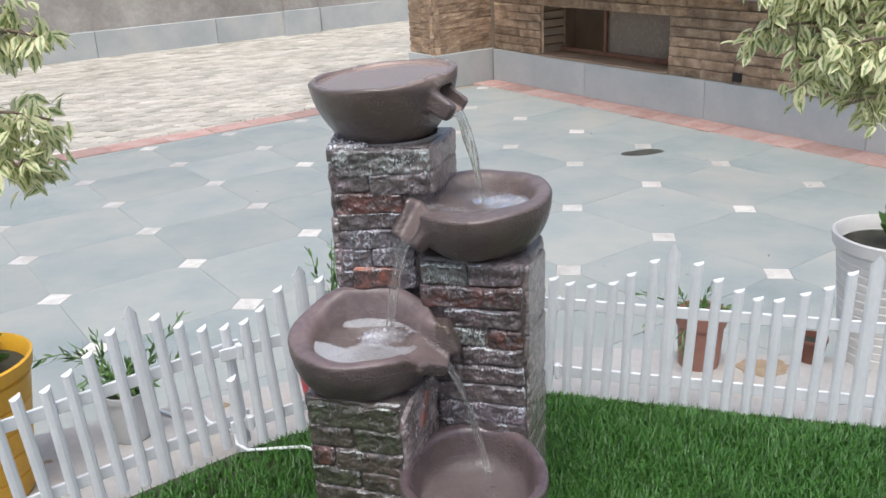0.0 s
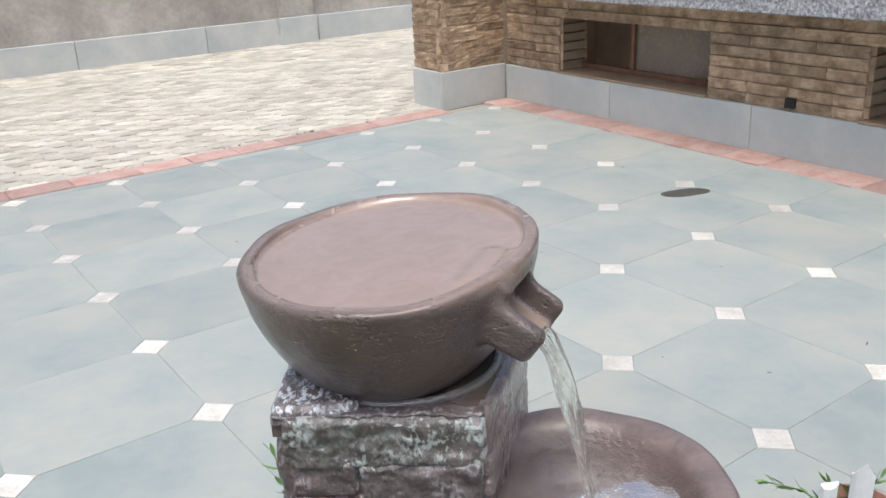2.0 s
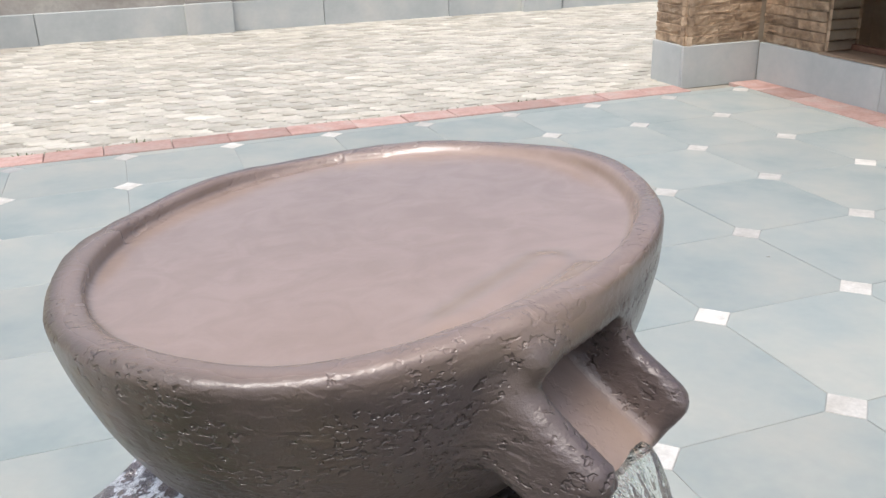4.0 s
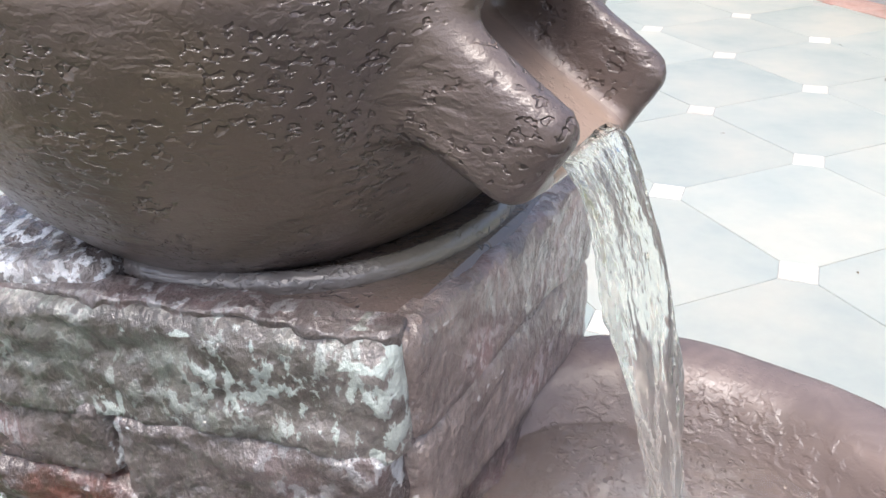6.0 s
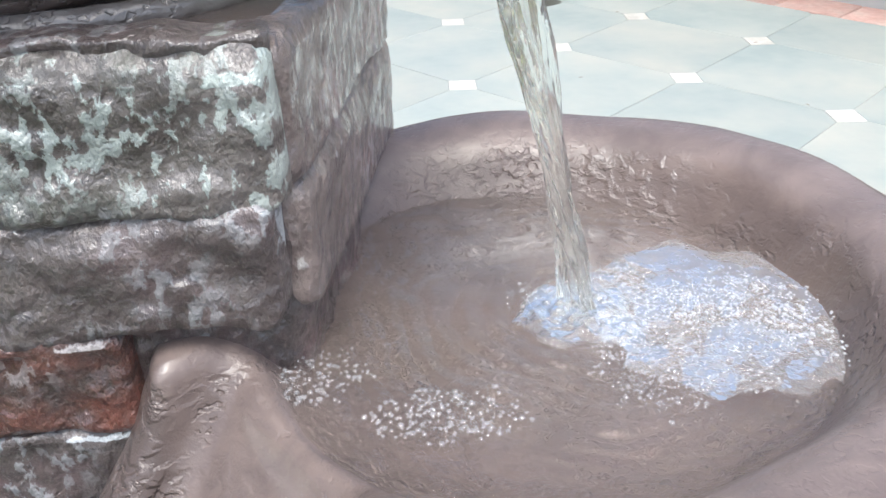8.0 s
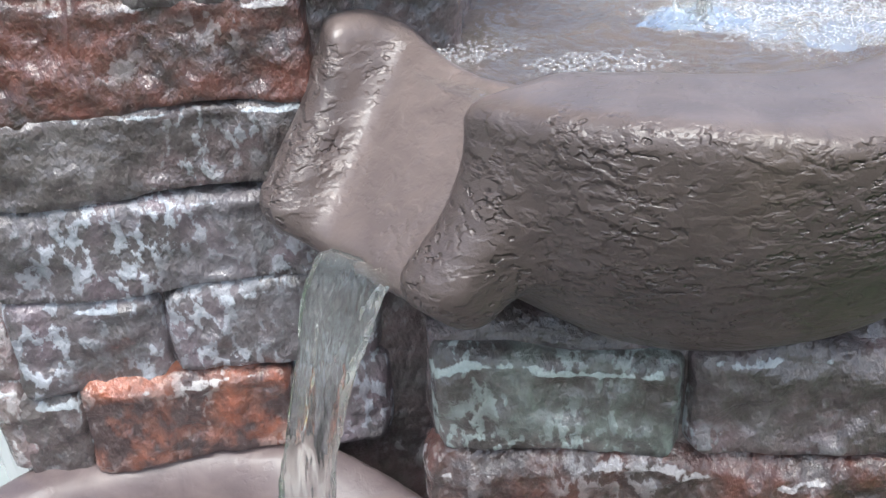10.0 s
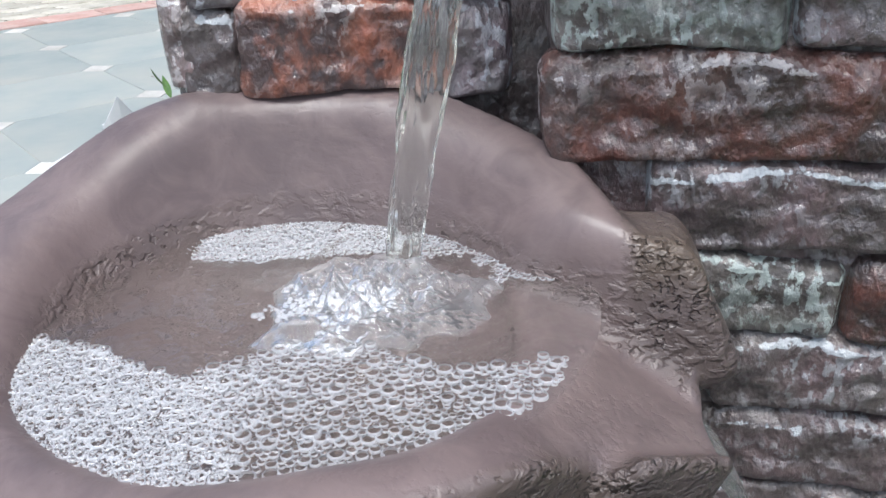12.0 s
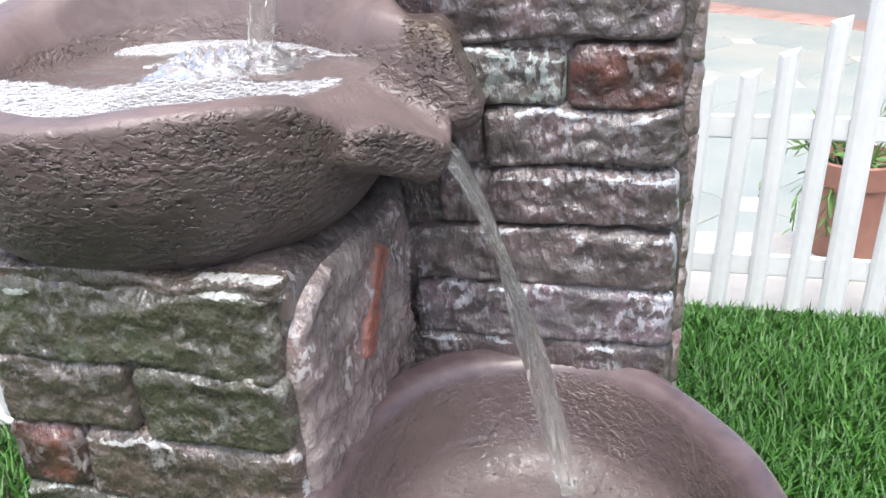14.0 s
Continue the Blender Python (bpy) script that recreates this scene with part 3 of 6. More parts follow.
tagged(slab, "speckled grey granite slab projecting from the house wall", "slab", kind="structure")

# pillar at the wall's end
PIL = Matrix.Translation((-0.215, 7.968, 0)) @ pose(0, 0, 0, 0, 0, 36)
pillar = thing("pillar", "square pillar of split sandstone on a grey stone plinth", "pillar", PIL, kind="structure")
part("pillar_core", box_bm(0.03, 0.03, 0.0, 0.80, 0.40, 1.13), INSIDE, pillar)
part("plinth_slab", box_bm(0.0, 0.0, -0.02, 0.668, 0.03, 0.292, 0.004), PLINTH, pillar)
part("plinth_slab", box_bm(0.0, 0.0325, -0.02, 0.03, 0.43, 0.292, 0.004), PLINTH, pillar)
for r in range(12):
    z = 0.294 + r * 0.0705
    clad_row(pillar, 0.008, 0.668, z, HC, I4, rng)
    clad_row(pillar, -0.43, 0.0, z, HC, pose(0, 0, 0, 0, 0, -90), rng)

# boundary wall
BW = Matrix.Translation((-2.48, 12.70, 0)) @ pose(0, 0, 0, 0, 0, 37)
wall_far = thing("wall_boundary", "weathered grey plaster boundary wall with a pale plinth", "wall", BW, kind="structure")


def rough_slab(x0, x1, z0, z1, y, seed):
    nx, nz = max(2, int((x1 - x0) / 0.12)), max(2, int((z1 - z0) / 0.12))
    vs, fs = [], []
    for j in range(nz + 1):
        for i in range(nx + 1):
            xx, zz = x0 + (x1 - x0) * i / nx, z0 + (z1 - z0) * j / nz
            vs.append((xx, y + 0.012 * noise.noise(Vector((xx * 2, zz * 3, seed))), zz))
    for j in range(nz):
        for i in range(nx):
            a = j * (nx + 1) + i
            fs.append((a, a + 1, a + nx + 2, a + nx + 1))
    return vs, fs


part("plaster", mesh_of("plaster", *rough_slab(-9, 7, 0.30, 2.4, 0.04, 1), PLASTER), None, wall_far)
part("wall_core", box_bm(-9, 0.06, 0, 7, 0.28, 2.4), PLASTER, wall_far)
x = -9.0
while x < 7:
    part("plinth_slab", box_bm(x + 0.003, 0.0, -0.05, x + 1.597, 0.06, 0.318, 0.006), PLINTH, wall_far)
    x += 1.6
for x in (0.02, -4.2):
    part("pier", box_bm(x, -0.05, 0.336, x + 0.50, 0.05, 2.4, 0.006), PLASTER, wall_far)
    part("pier_plinth", box_bm(x - 0.02, -0.09, -0.05, x + 0.52, -0.002, 0.334, 0.008), PLINTH, wall_far)

# ---- the tiered fountain ----
fountain = thing("tiered_fountain", "four-tier moulded fountain with mauve-brown bowls on painted brick columns, water running", "fountain")
U = Vector((0, 0, 1))


def column_mesh(corners, z0, z1, dome=0.0, seed=0.0, taper=0.0):
    """A moulded column on a four-cornered plan, with rounded corners and an uneven skin."""
    cs = [Vector((*c, 0)) for c in corners]
    mid = sum(cs, Vector()) / 4
    ring = []
    for i in range(4):
        p, q, r = cs[i - 1], cs[i], cs[(i + 1) % 4]
        a, b = (p - q).normalized(), (r - q).normalized()
        for k in range(4):
            t = k / 3
            ring.append(q + a * 0.010 * (1 - t) ** 2 + b * 0.010 * t ** 2)
        for k in range(1, 12):
            ring.append(q + b * 0.010 + (r - q - b * 0.020) * k / 12)
    n, nz = len(ring), max(6, int((z1 - z0) / 0.012))
    verts, faces = [], []
    for j in range(nz + 1):
        z = z0 + (z1 - z0) * j / nz
        for p in ring:
            d = (p - mid).normalized()
            k = 0.0035 * noise.noise(Vector((p.x * 30, p.y * 30, z * 40 + seed))) + 0.002 * noise.noise(Vector((p.x * 80, p.y * 80, z * 90 + seed)))
            q = p + d * k
            verts.append((q.x, q.y, z))
    for s, dz in ((0.93, 0.004), (0.75, 0.008 + dome * 0.5), (0.4, 0.010 + dome)):
        for p in ring:
            q = mid + (p - mid) * s
            verts.append((q.x, q.y, z1 + dz + 0.003 * noise.noise(Vector((q.x * 40, q.y * 40, seed)))))
    m = nz + 4
    for j in range(m - 1):
        for i in range(n):
            a, b = j * n + i, j * n + (i + 1) % n
            faces.append((a, b, b + n, a + n))
    faces.append(tuple((m - 1) * n + i for i in range(n)))
    faces.append(tuple(range(n))[::-1])
    return mesh_of("column", verts, faces, MORTAR, True)


def brick_mesh(w, h, d, seed, mat, name="brick", brush=1.0, relief=1.0, ledge=0.16):
    """A moulded brick: a sloping ledge on top that ends in a pale crest, a hewn face below it and an undercut foot;
    local x along, z up, front towards -y.
    """
    nx, nz = max(10, int(w / 0.0030)), max(12, int(h / 0.0022))
    verts, faces, mask = [], [], []
    for j in range(nz + 1):
        for i in range(nx + 1):
            u, v = 2 * i / nx - 1, 2 * j / nz - 1
            # rounded corners
            ax, az = abs(u) * w / 2, abs(v) * h / 2
            rx = min(w, h) * 0.16
            ex, ez = max(0, ax - (w / 2 - rx)), max(0, az - (h / 2 - rx))
            if ex > 0 and ez > 0:
                L = math.hypot(ex, ez)
                M = max(ex, ez)
                ex, ez = ex * M / L, ez * M / L
                ax, az = w / 2 - rx + ex, h / 2 - rx + ez
            x, z = math.copysign(ax, u), math.copysign(az, v)
            z += 0.0042 * noise.noise(Vector((x * 20, seed, v * 0.8))) + 0.001 * noise.noise(Vector((x * 90, seed, v)))
            x += 0.0018 * noise.noise(Vector((z * 50, seed + 5, u * 0.5)))
            crest = h * (ledge + 0.17 * noise.noise(Vector((x * 26, seed + 9, 0))) * (ledge > 0.1))
            down, foot, end = h / 2 * (1 - v), h / 2 * (1 + v), w / 2 * (1 - abs(u))
            k = min(1.0, down / max(crest, 0.0028))
            prof = (0.22 + 0.78 * k ** 0.75) if ledge > 0.1 else math.sqrt(max(0.0, 1 - (1 - k) ** 2))
            q = min(1.0, min(foot / 0.0026, end / 0.0045))
            prof *= math.sqrt(max(0.0, 1 - (1 - q) ** 2))
            y = -d * prof * (0.82 + 0.18 * max(0.0, v))
            rough = relief * min(1.0, min(down, foot, end) / 0.004) * (0.45 if down < crest else 1.0)
            y -= rough * (0.0030 * noise.noise(Vector((x * 45, z * 60, seed))) + 0.0022 * noise.noise(Vector((x * 130, z * 150, seed + 2))) + 0.0013 * noise.noise(Vector((x * 300, z * 260, seed + 4))))
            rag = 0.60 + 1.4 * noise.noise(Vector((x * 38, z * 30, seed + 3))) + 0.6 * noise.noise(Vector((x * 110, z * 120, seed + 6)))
            # the crest line mixes brushed paint with a painted highlight of the sky
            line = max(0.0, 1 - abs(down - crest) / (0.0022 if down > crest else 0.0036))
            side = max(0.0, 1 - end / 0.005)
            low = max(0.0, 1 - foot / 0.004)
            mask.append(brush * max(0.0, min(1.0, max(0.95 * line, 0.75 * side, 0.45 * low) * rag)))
            verts.append((x, y, z))
    m = nx + 1
    for j in range(nz):
        for i in range(nx):
            faces.append((j * m + i, j * m + i + 1, (j + 1) * m + i + 1, (j + 1) * m + i))
    rim = [i for i in range(m)] + [j * m + nx for j in range(1, nz + 1)] + [nz * m + i for i in range(nx - 1, -1, -1)] + [j * m for j in range(nz - 1, 0, -1)]
    k = len(verts)
    for i in rim:
        x, y, z = verts[i]
        verts.append((x, 0.008, z))
        mask.append(0.0)
    for a in range(len(rim)):
        b = (a + 1) % len(rim)
        faces.append((rim[b], rim[a], k + a, k + b))
    me = mesh_of(name, verts, faces, mat, True)
    me.attributes.new("drybrush_shine", "FLOAT", "POINT").data.foreach_set("value", mask)
    return me


def lay(col, face, s0, s1, z0, z1, mat, seed, d=0.006, tilt=0.0, name="brick", brush=1.0, relief=1.0, ledge=0.16):
    w, h = s1 - s0 + 0.005, z1 - z0 + 0.0085
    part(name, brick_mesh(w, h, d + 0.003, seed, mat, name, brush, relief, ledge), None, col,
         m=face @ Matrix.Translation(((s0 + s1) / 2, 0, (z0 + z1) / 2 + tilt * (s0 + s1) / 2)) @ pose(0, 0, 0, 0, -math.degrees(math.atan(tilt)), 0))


def face_of(p, q):
    """The frame of an upright face from p to q: x along it, -y out of it."""
    return Matrix.Translation((*p, 0)) @ pose(0, 0, 0, 0, 0, math.degrees(math.atan2(q[1] - p[1], q[0] - p[0])))


# plans of the four columns, each from its front left corner round to its back left corner
P1 = [(-0.196, 1.456), (-0.024, 1.450), (0.020, 1.60), (-0.19, 1.64)]
P2 = [(-0.045, 1.408), (0.128, 1.352), (0.172, 1.498), (-0.02, 1.58)]
P3 = [(-0.245, 1.302), (-0.080, 1.254), (-0.028, 1.405), (-0.215, 1.47)]
P4 = [(-0.045, 1.20), (0.105, 1.155), (0.135, 1.32), (-0.02, 1.37)]
col1 = part("column", column_mesh(P1, LAWN - 0.02, 1.060, 0.0, 1), None, fountain, "top column of grey, red and green painted bricks")
col2 = part("column", column_mesh(P2, LAWN - 0.02, 0.905, 0.0, 2), None, fountain, "second column of grey and rust-red painted bricks")
col3 = part("column", column_mesh(P3, LAWN - 0.02, 0.705, 0.0, 3), None, fountain, "third column of dark green-grey painted bricks")
col4 = part("column", column_mesh(P4, LAWN - 0.02, 0.50, 0.0, 4), None, fountain, "low column of grey painted bricks under the basin")
F1, F2, F3, F4 = face_of(P1[0], P1[1]), face_of(P2[0], P2[1]), face_of(P3[0], P3[1]), face_of(P4[0], P4[1])
S1, S2, S3 = face_of(P1[1], P1[2]), face_of(P2[1], P2[2]), face_of(P3[1], P3[2])
X1 = 0.196
for s0, s1, z0, z1, mat, d in (
        (-0.186, -0.025, 1.043, 1.081, GREEN, 0.006), (-0.182, -0.131, 1.014, 1.042, GREY, 0.005), (-0.126, -0.028, 1.008, 1.040, GREY, 0.007),
        (-0.186, -0.073, 0.976, 1.006, RED, 0.006), (-0.184, -0.075, 0.948, 0.972, GREY, 0.006), (-0.184, -0.060, 0.912, 0.942, BLUE, 0.006),
        (-0.184, -0.134, 0.874, 0.908, BLUE, 0.005), (-0.130, -0.058, 0.876, 0.908, BLUE, 0.006), (-0.190, -0.168, 0.838, 0.870, GREY, 0.004),
        (-0.166, -0.092, 0.838, 0.872, ORANGE, 0.007), (-0.088, -0.056, 0.834, 0.870, BLUE, 0.005)):
    lay(col1, F1, s0 + X1, s1 + X1, z0, z1, mat, s0 * 31 + z0 * 7, d)
for k in range(3):
    lay(col1, F1, 0.001, 0.010, 0.842 + 0.041 * k, 0.880 + 0.041 * k, WET_SIDE, 40 + k, 0.003, name="corner")
for k in range(11):
    z = 0.69 - 0.04 * k
    lay(col1, F1, 0.008, 0.16, z, z + 0.034, (GREY, GREEN, RED, BLUE)[k % 4], k * 1.7)
lay(col1, S1, 0.004, 0.150, 1.046, 1.079, SIDE, 3.3, 0.001, brush=0.6, relief=0.3, ledge=0.12)
lay(col1, S1, 0.006, 0.145, 1.004, 1.040, SIDE, 4.3, 0.002, brush=0.6, relief=0.3, ledge=0.2)
for s0, s1, z0, z1, mat, d in (
        (0.003, 0.080, 0.866, 0.900, GREEN, 0.005), (0.085, 0.172, 0.868, 0.902, GREY, 0.005), (0.000, 0.174, 0.826, 0.860, RED, 0.007),
        (0.042, 0.173, 0.790, 0.820, GREY, 0.006), (0.050, 0.112, 0.754, 0.782, GREEN, 0.006), (0.117, 0.174, 0.754, 0.782, RED, 0.005),
        (0.050, 0.066, 0.722, 0.748, GREY, 0.005), (0.071, 0.175, 0.720, 0.748, GREY, 0.006), (0.042, 0.176, 0.684, 0.712, GREY, 0.006),
        (0.012, 0.177, 0.645, 0.676, GREY, 0.006), (0.024, 0.178, 0.608, 0.640, BLUE, 0.006), (0.010, 0.178, 0.572, 0.602, GREY, 0.005)):
    lay(col2, F2, s0, s1, z0 - 0.004, z1 - 0.004, mat, s0 * 19 + z0 * 11, d, 0.045)
for k in range(5):
    z = 0.44 - 0.038 * k
    lay(col2, F2, 0.006, 0.176, z, z + 0.033, (GREY, RED, GREEN)[k % 3], k * 2.3)
for k in range(15):
    z = 0.862 - 0.0405 * k
    lay(col2, S2, 0.006, 0.145, z, z + 0.036, SIDE, k * 3.1, 0.002, -0.05 if k % 3 else -0.12, brush=0.4, relief=0.35)
for s0, s1, z0, z1, mat in (
        (0.006, 0.164, 0.662, 0.700, OLIVE), (0.006, 0.082, 0.622, 0.657, UMBER), (0.088, 0.166, 0.620, 0.657, OLIVE), (0.006, 0.046, 0.582, 0.615, RED),
        (0.050, 0.168, 0.580, 0.616, UMBER), (0.006, 0.090, 0.545, 0.575, OLIVE), (0.095, 0.166, 0.543, 0.574, UMBER)):
    lay(col3, F3, s0, s1, z0, z1, mat, s0 * 23 + z0 * 5, 0.006)
for k in range(7):
    z = 0.505 - 0.038 * k
    lay(col3, F3, 0.006, 0.166, z, z + 0.033, (UMBER, OLIVE, RED)[k % 3], k * 2.9)
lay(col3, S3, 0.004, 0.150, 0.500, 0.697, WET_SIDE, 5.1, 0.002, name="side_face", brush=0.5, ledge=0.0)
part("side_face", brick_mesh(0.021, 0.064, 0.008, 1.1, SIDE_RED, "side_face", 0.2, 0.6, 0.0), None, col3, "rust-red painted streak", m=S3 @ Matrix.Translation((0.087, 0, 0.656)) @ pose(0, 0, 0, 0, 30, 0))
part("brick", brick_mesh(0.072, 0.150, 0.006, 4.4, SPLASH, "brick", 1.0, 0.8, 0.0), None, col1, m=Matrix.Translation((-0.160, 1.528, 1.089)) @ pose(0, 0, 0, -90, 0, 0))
# thin added strips; their pale top line paints in the shine along the edge
lay(col1, F1, 0.002, 0.170, 1.0805, 1.0835, GREY, 7.7, 0.002, name="worn_edge", brush=0.4, ledge=0.0)
lay(col3, F3, 0.004, 0.166, 0.7020, 0.7070, UMBER, 8.7, 0.003, name="worn_edge", ledge=0.0)
part("top_slab", mesh_of("top_slab", *prism([(P1[0][0], P1[0][1] - 0.0005), (P1[1][0] - 0.001, P1[1][1] - 0.0005), (P1[2][0] - 0.001, P1[2][1]), (P1[3][0], P1[3][1])], 1.066, 1.0845, 0.004), SLAB_TOP, False), None, col1, "smooth brown top of the column")
part("top_slab", mesh_of("top_slab", *prism([(P3[0][0] + 0.001, P3[0][1]), (P3[1][0] - 0.001, P3[1][1] + 0.0005), (P3[2][0] - 0.002, P3[2][1]), (P3[3][0], P3[3][1])], 0.69, 0.7065, 0.005), SLAB_TOP, False), None, col3, "smooth wet brown top of the column")
for k in range(5):
    z = 0.458 - 0.038 * k
    lay(col4, F4, 0.006, 0.15, z, z + 0.033, (GREY, GREEN)[k % 2], k * 4.9)


def surface_nets(f, o, h):
    """Verts and quads of the zero surface of a field sampled on a grid with its corner at o and cells of h."""
    neg = f < 0
    nx, ny, nz = (k - 1 for k in f.shape)
    acc, cnt = np.zeros((nx, ny, nz, 3)), np.zeros((nx, ny, nz))
    corner = [(a, b, c) for a in (0, 1) for b in (0, 1) for c in (0, 1)]
    cut = lambda g, k: g[k[0]:k[0] + nx, k[1]:k[1] + ny, k[2]:k[2] + nz]
    for a in corner:
        for ax in range(3):
            if a[ax]:
                continue
            b = tuple(1 if i == ax else a[i] for i in range(3))
            fa, fb = cut(f, a), cut(f, b)
            hit = cut(neg, a) != cut(neg, b)
            t = np.where(hit, fa / np.where(hit, fa - fb, 1), 0)
            for i in range(3):
                acc[..., i] += np.where(hit, a[i] + (t if i == ax else 0), 0)
            cnt += hit
    live = cnt > 0
    ids = -np.ones(live.shape, int)
    ids[live] = np.arange(live.sum())
    cell = np.argwhere(live)
    verts = (cell + acc[live] / cnt[live][:, None]) * h + np.array(o)
    quads = []
    for ax in range(3):
        u, v = (ax + 1) % 3, (ax + 2) % 3
        lo = [slice(None)] * 3
        hi = [slice(None)] * 3
        lo[ax], hi[ax] = slice(0, -1), slice(1, None)
        na, nb = neg[tuple(lo)], neg[tuple(hi)]
        e = np.argwhere(na != nb)
        e = e[(e[:, u] > 0) & (e[:, v] > 0) & (e[:, u] < f.shape[u] - 1) & (e[:, v] < f.shape[v] - 1)]
        inside = na[tuple(e.T)]

        def at(du, dv):
            q = e.copy()
            q[:, u] += du
            q[:, v] += dv
            return ids[tuple(q.T)]
        q = np.stack([at(-1, -1), at(0, -1), at(0, 0), at(-1, 0)], 1)
        q[~inside] = q[~inside][:, ::-1]
        quads.append(q)
    return verts, np.concatenate(quads)


def smin(a, b, k):
    h = np.clip(0.5 + 0.5 * (b - a) / k, 0, 1)
    return b * (1 - h) + a * h - k * h * (1 - h)


def smax(a, b, k):
    return -smin(-a, -b, k)


def rounded_box(x, y, z, hx, hy, hz, r):
    qx, qy, qz = np.abs(x) - hx + r, np.abs(y) - hy + r, np.abs(z) - hz + r
    return np.sqrt(np.maximum(qx, 0) ** 2 + np.maximum(qy, 0) ** 2 + np.maximum(qz, 0) ** 2) + np.minimum(np.maximum(qx, np.maximum(qy, qz)), 0) - r


def moulded_bowl(c, rx, ry, zr, zb, rb, rim, zin, shape, seed, mats, sp, label, egg=(0.0, 0.0), covered=False, slope=0.9, h=0.0021, tilt=(0.0, 0.0), back=None, rise=0.0, lobes=(), inner=(1.0, 1.0), soft_edge=0.006, begin=0.008):
    """A thick moulded bowl with its spout in one piece. shape: bend of the outer side; slope: how far the inner side draws in to its floor at zin.
    sp: root and tip of the trough's floor, its width at both, wall, lip, thickness below, and the trough's free height."""
    root, tip, w0, w1, wall, lip, under, free = sp
    root, tip = np.array(root), np.array(tip)
    lo = np.array([c[0] - rx * 1.1, c[1] - ry * 1.1, zb - 0.02])
    hi = np.array([c[0] + rx * 1.1, c[1] + max(ry, back[1] if back else 0) * 1.1, zr + 0.02 + rise])
    lo, hi = np.minimum(lo, tip - 0.05), np.maximum(hi, tip + 0.05)
    n = ((hi - lo) / h).astype(int) + 2
    X, Y, Z = np.meshgrid(*[lo[i] + h * np.arange(n[i]) for i in range(3)], indexing="ij")
    dx, dy = X - c[0], Y - c[1]
    ang = np.arctan2(dy, dx)
    rm = (rx + ry) / 2
    yr = np.where(dy > 0, back[1], ry) if back else ry
    r = rm * np.sqrt((dx / rx) ** 2 + (dy / yr) ** 2) / (1 + egg[0] * np.cos(ang - egg[1]))
    wob = 0.0016 * np.sin(3 * ang + seed) + 0.0007 * np.sin(5 * ang + 2.3 * seed)
    top = zr + tilt[0] * dx + tilt[1] * dy + (rise * np.clip((Y - back[0] + 0.13) / 0.14, 0, 1) ** 1.5 * np.clip(1.3 + (X - c[0]) / 0.13, 0, 1) if back else 0) + 0.0016 * np.sin(2 * ang + seed) + 0.001 * np.sin(7 * ang + seed * 1.7)
    t = np.clip((zr - Z) / (zr - zb), 0, 1)
    ro = rb + (rm - rb) * (1 - t ** shape[0]) ** shape[1] + wob
    body = smax(smax((r - ro) * 0.8, Z - top, 0.005 if covered else soft_edge), zb - Z, 0.012)
    r_in = rm * np.sqrt((dx / np.where(dx < 0, rx * inner[0], rx)) ** 2 + (dy / np.where(dy < 0, ry * inner[1], yr)) ** 2) / (1 + egg[0] * np.cos(ang - egg[1]))
    ti = np.clip((top - Z) / (top - zin), 0, 1)
    ri = (rm - rim + wob) * (1 - (1 - slope) * ti)
    lift = tilt[0] * dx + tilt[1] * dy if covered else 0.0
    cave = smax((r_in - ri) * 0.9, zin + lift - Z, 0.0025 if covered else 0.03)
    d = tip - root
    L = np.linalg.norm(d)
    d = d / L
    s = np.cross([0, 0, 1.0], d)
    s /= np.linalg.norm(s)
    u = np.cross(d, s)
    px, py, pz = X - root[0], Y - root[1], Z - root[2]
    a, b, e = px * d[0] + py * d[1] + pz * d[2], px * s[0] + py * s[1] + pz * s[2], px * u[0] + py * u[1] + pz * u[2]
    k = np.clip(a / L, -0.3, 1.1)
    hw = (w0 + (w1 - w0) * k) / 2
    hl = (L + (0.02 if covered else -begin)) / 2
    thick = under * (1 - 0.35 * np.clip(k, 0, 1))
    block = rounded_box(a - (L - hl), b, e - (lip - thick) / 2, hl, hw + wall, (lip + thick) / 2, 0.0085)
    if covered:
        f = smax(body, -cave, 0.0025)
        f = smin(f, block, 0.010)
        for (lx, ly, lz), half, turn, dip_a in lobes:
            ca, sa, cd, sd = math.cos(turn), math.sin(turn), math.cos(dip_a), math.sin(dip_a)
            ux, uy = (X - lx) * ca + (Y - ly) * sa, (Y - ly) * ca - (X - lx) * sa
            f = smin(f, rounded_box(ux * cd + (Z - lz) * sd, uy, (Z - lz) * cd - ux * sd, *half, 0.005), 0.006)
        f = smax(f, -rounded_box(a - L / 2 - 0.02, b, e - free / 2, L / 2 + 0.02, hw, free / 2, 0.006), 0.004)
    else:
        f = smin(body, block, 0.012)
        for (lx, ly, lz), half, turn, dip_a in lobes:
            ca, sa, cd, sd = math.cos(turn), math.sin(turn), math.cos(dip_a), math.sin(dip_a)
            ux, uy = (X - lx) * ca + (Y - ly) * sa, (Y - ly) * ca - (X - lx) * sa
            f = smin(f, rounded_box(ux * cd + (Z - lz) * sd, uy, (Z - lz) * cd - ux * sd, *half, 0.009), 0.008)
        f = smax(f, -cave, 0.011)
        f = smax(f, -rounded_box(a - L / 2 + 0.025, b, e - free / 2, L / 2 + 0.07, hw, free / 2, 0.009), 0.008)
    v, q = surface_nets(f, lo, h)
    # uneven hand-worked skin
    nr = np.zeros_like(v)
    for i in range(4):
        p0, p1, p2 = v[q[:, i - 1]], v[q[:, i]], v[q[:, (i + 1) % 4]]
        np.add.at(nr, q[:, i], np.cross(p2 - p1, p0 - p1))
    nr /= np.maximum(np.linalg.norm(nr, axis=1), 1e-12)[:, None]
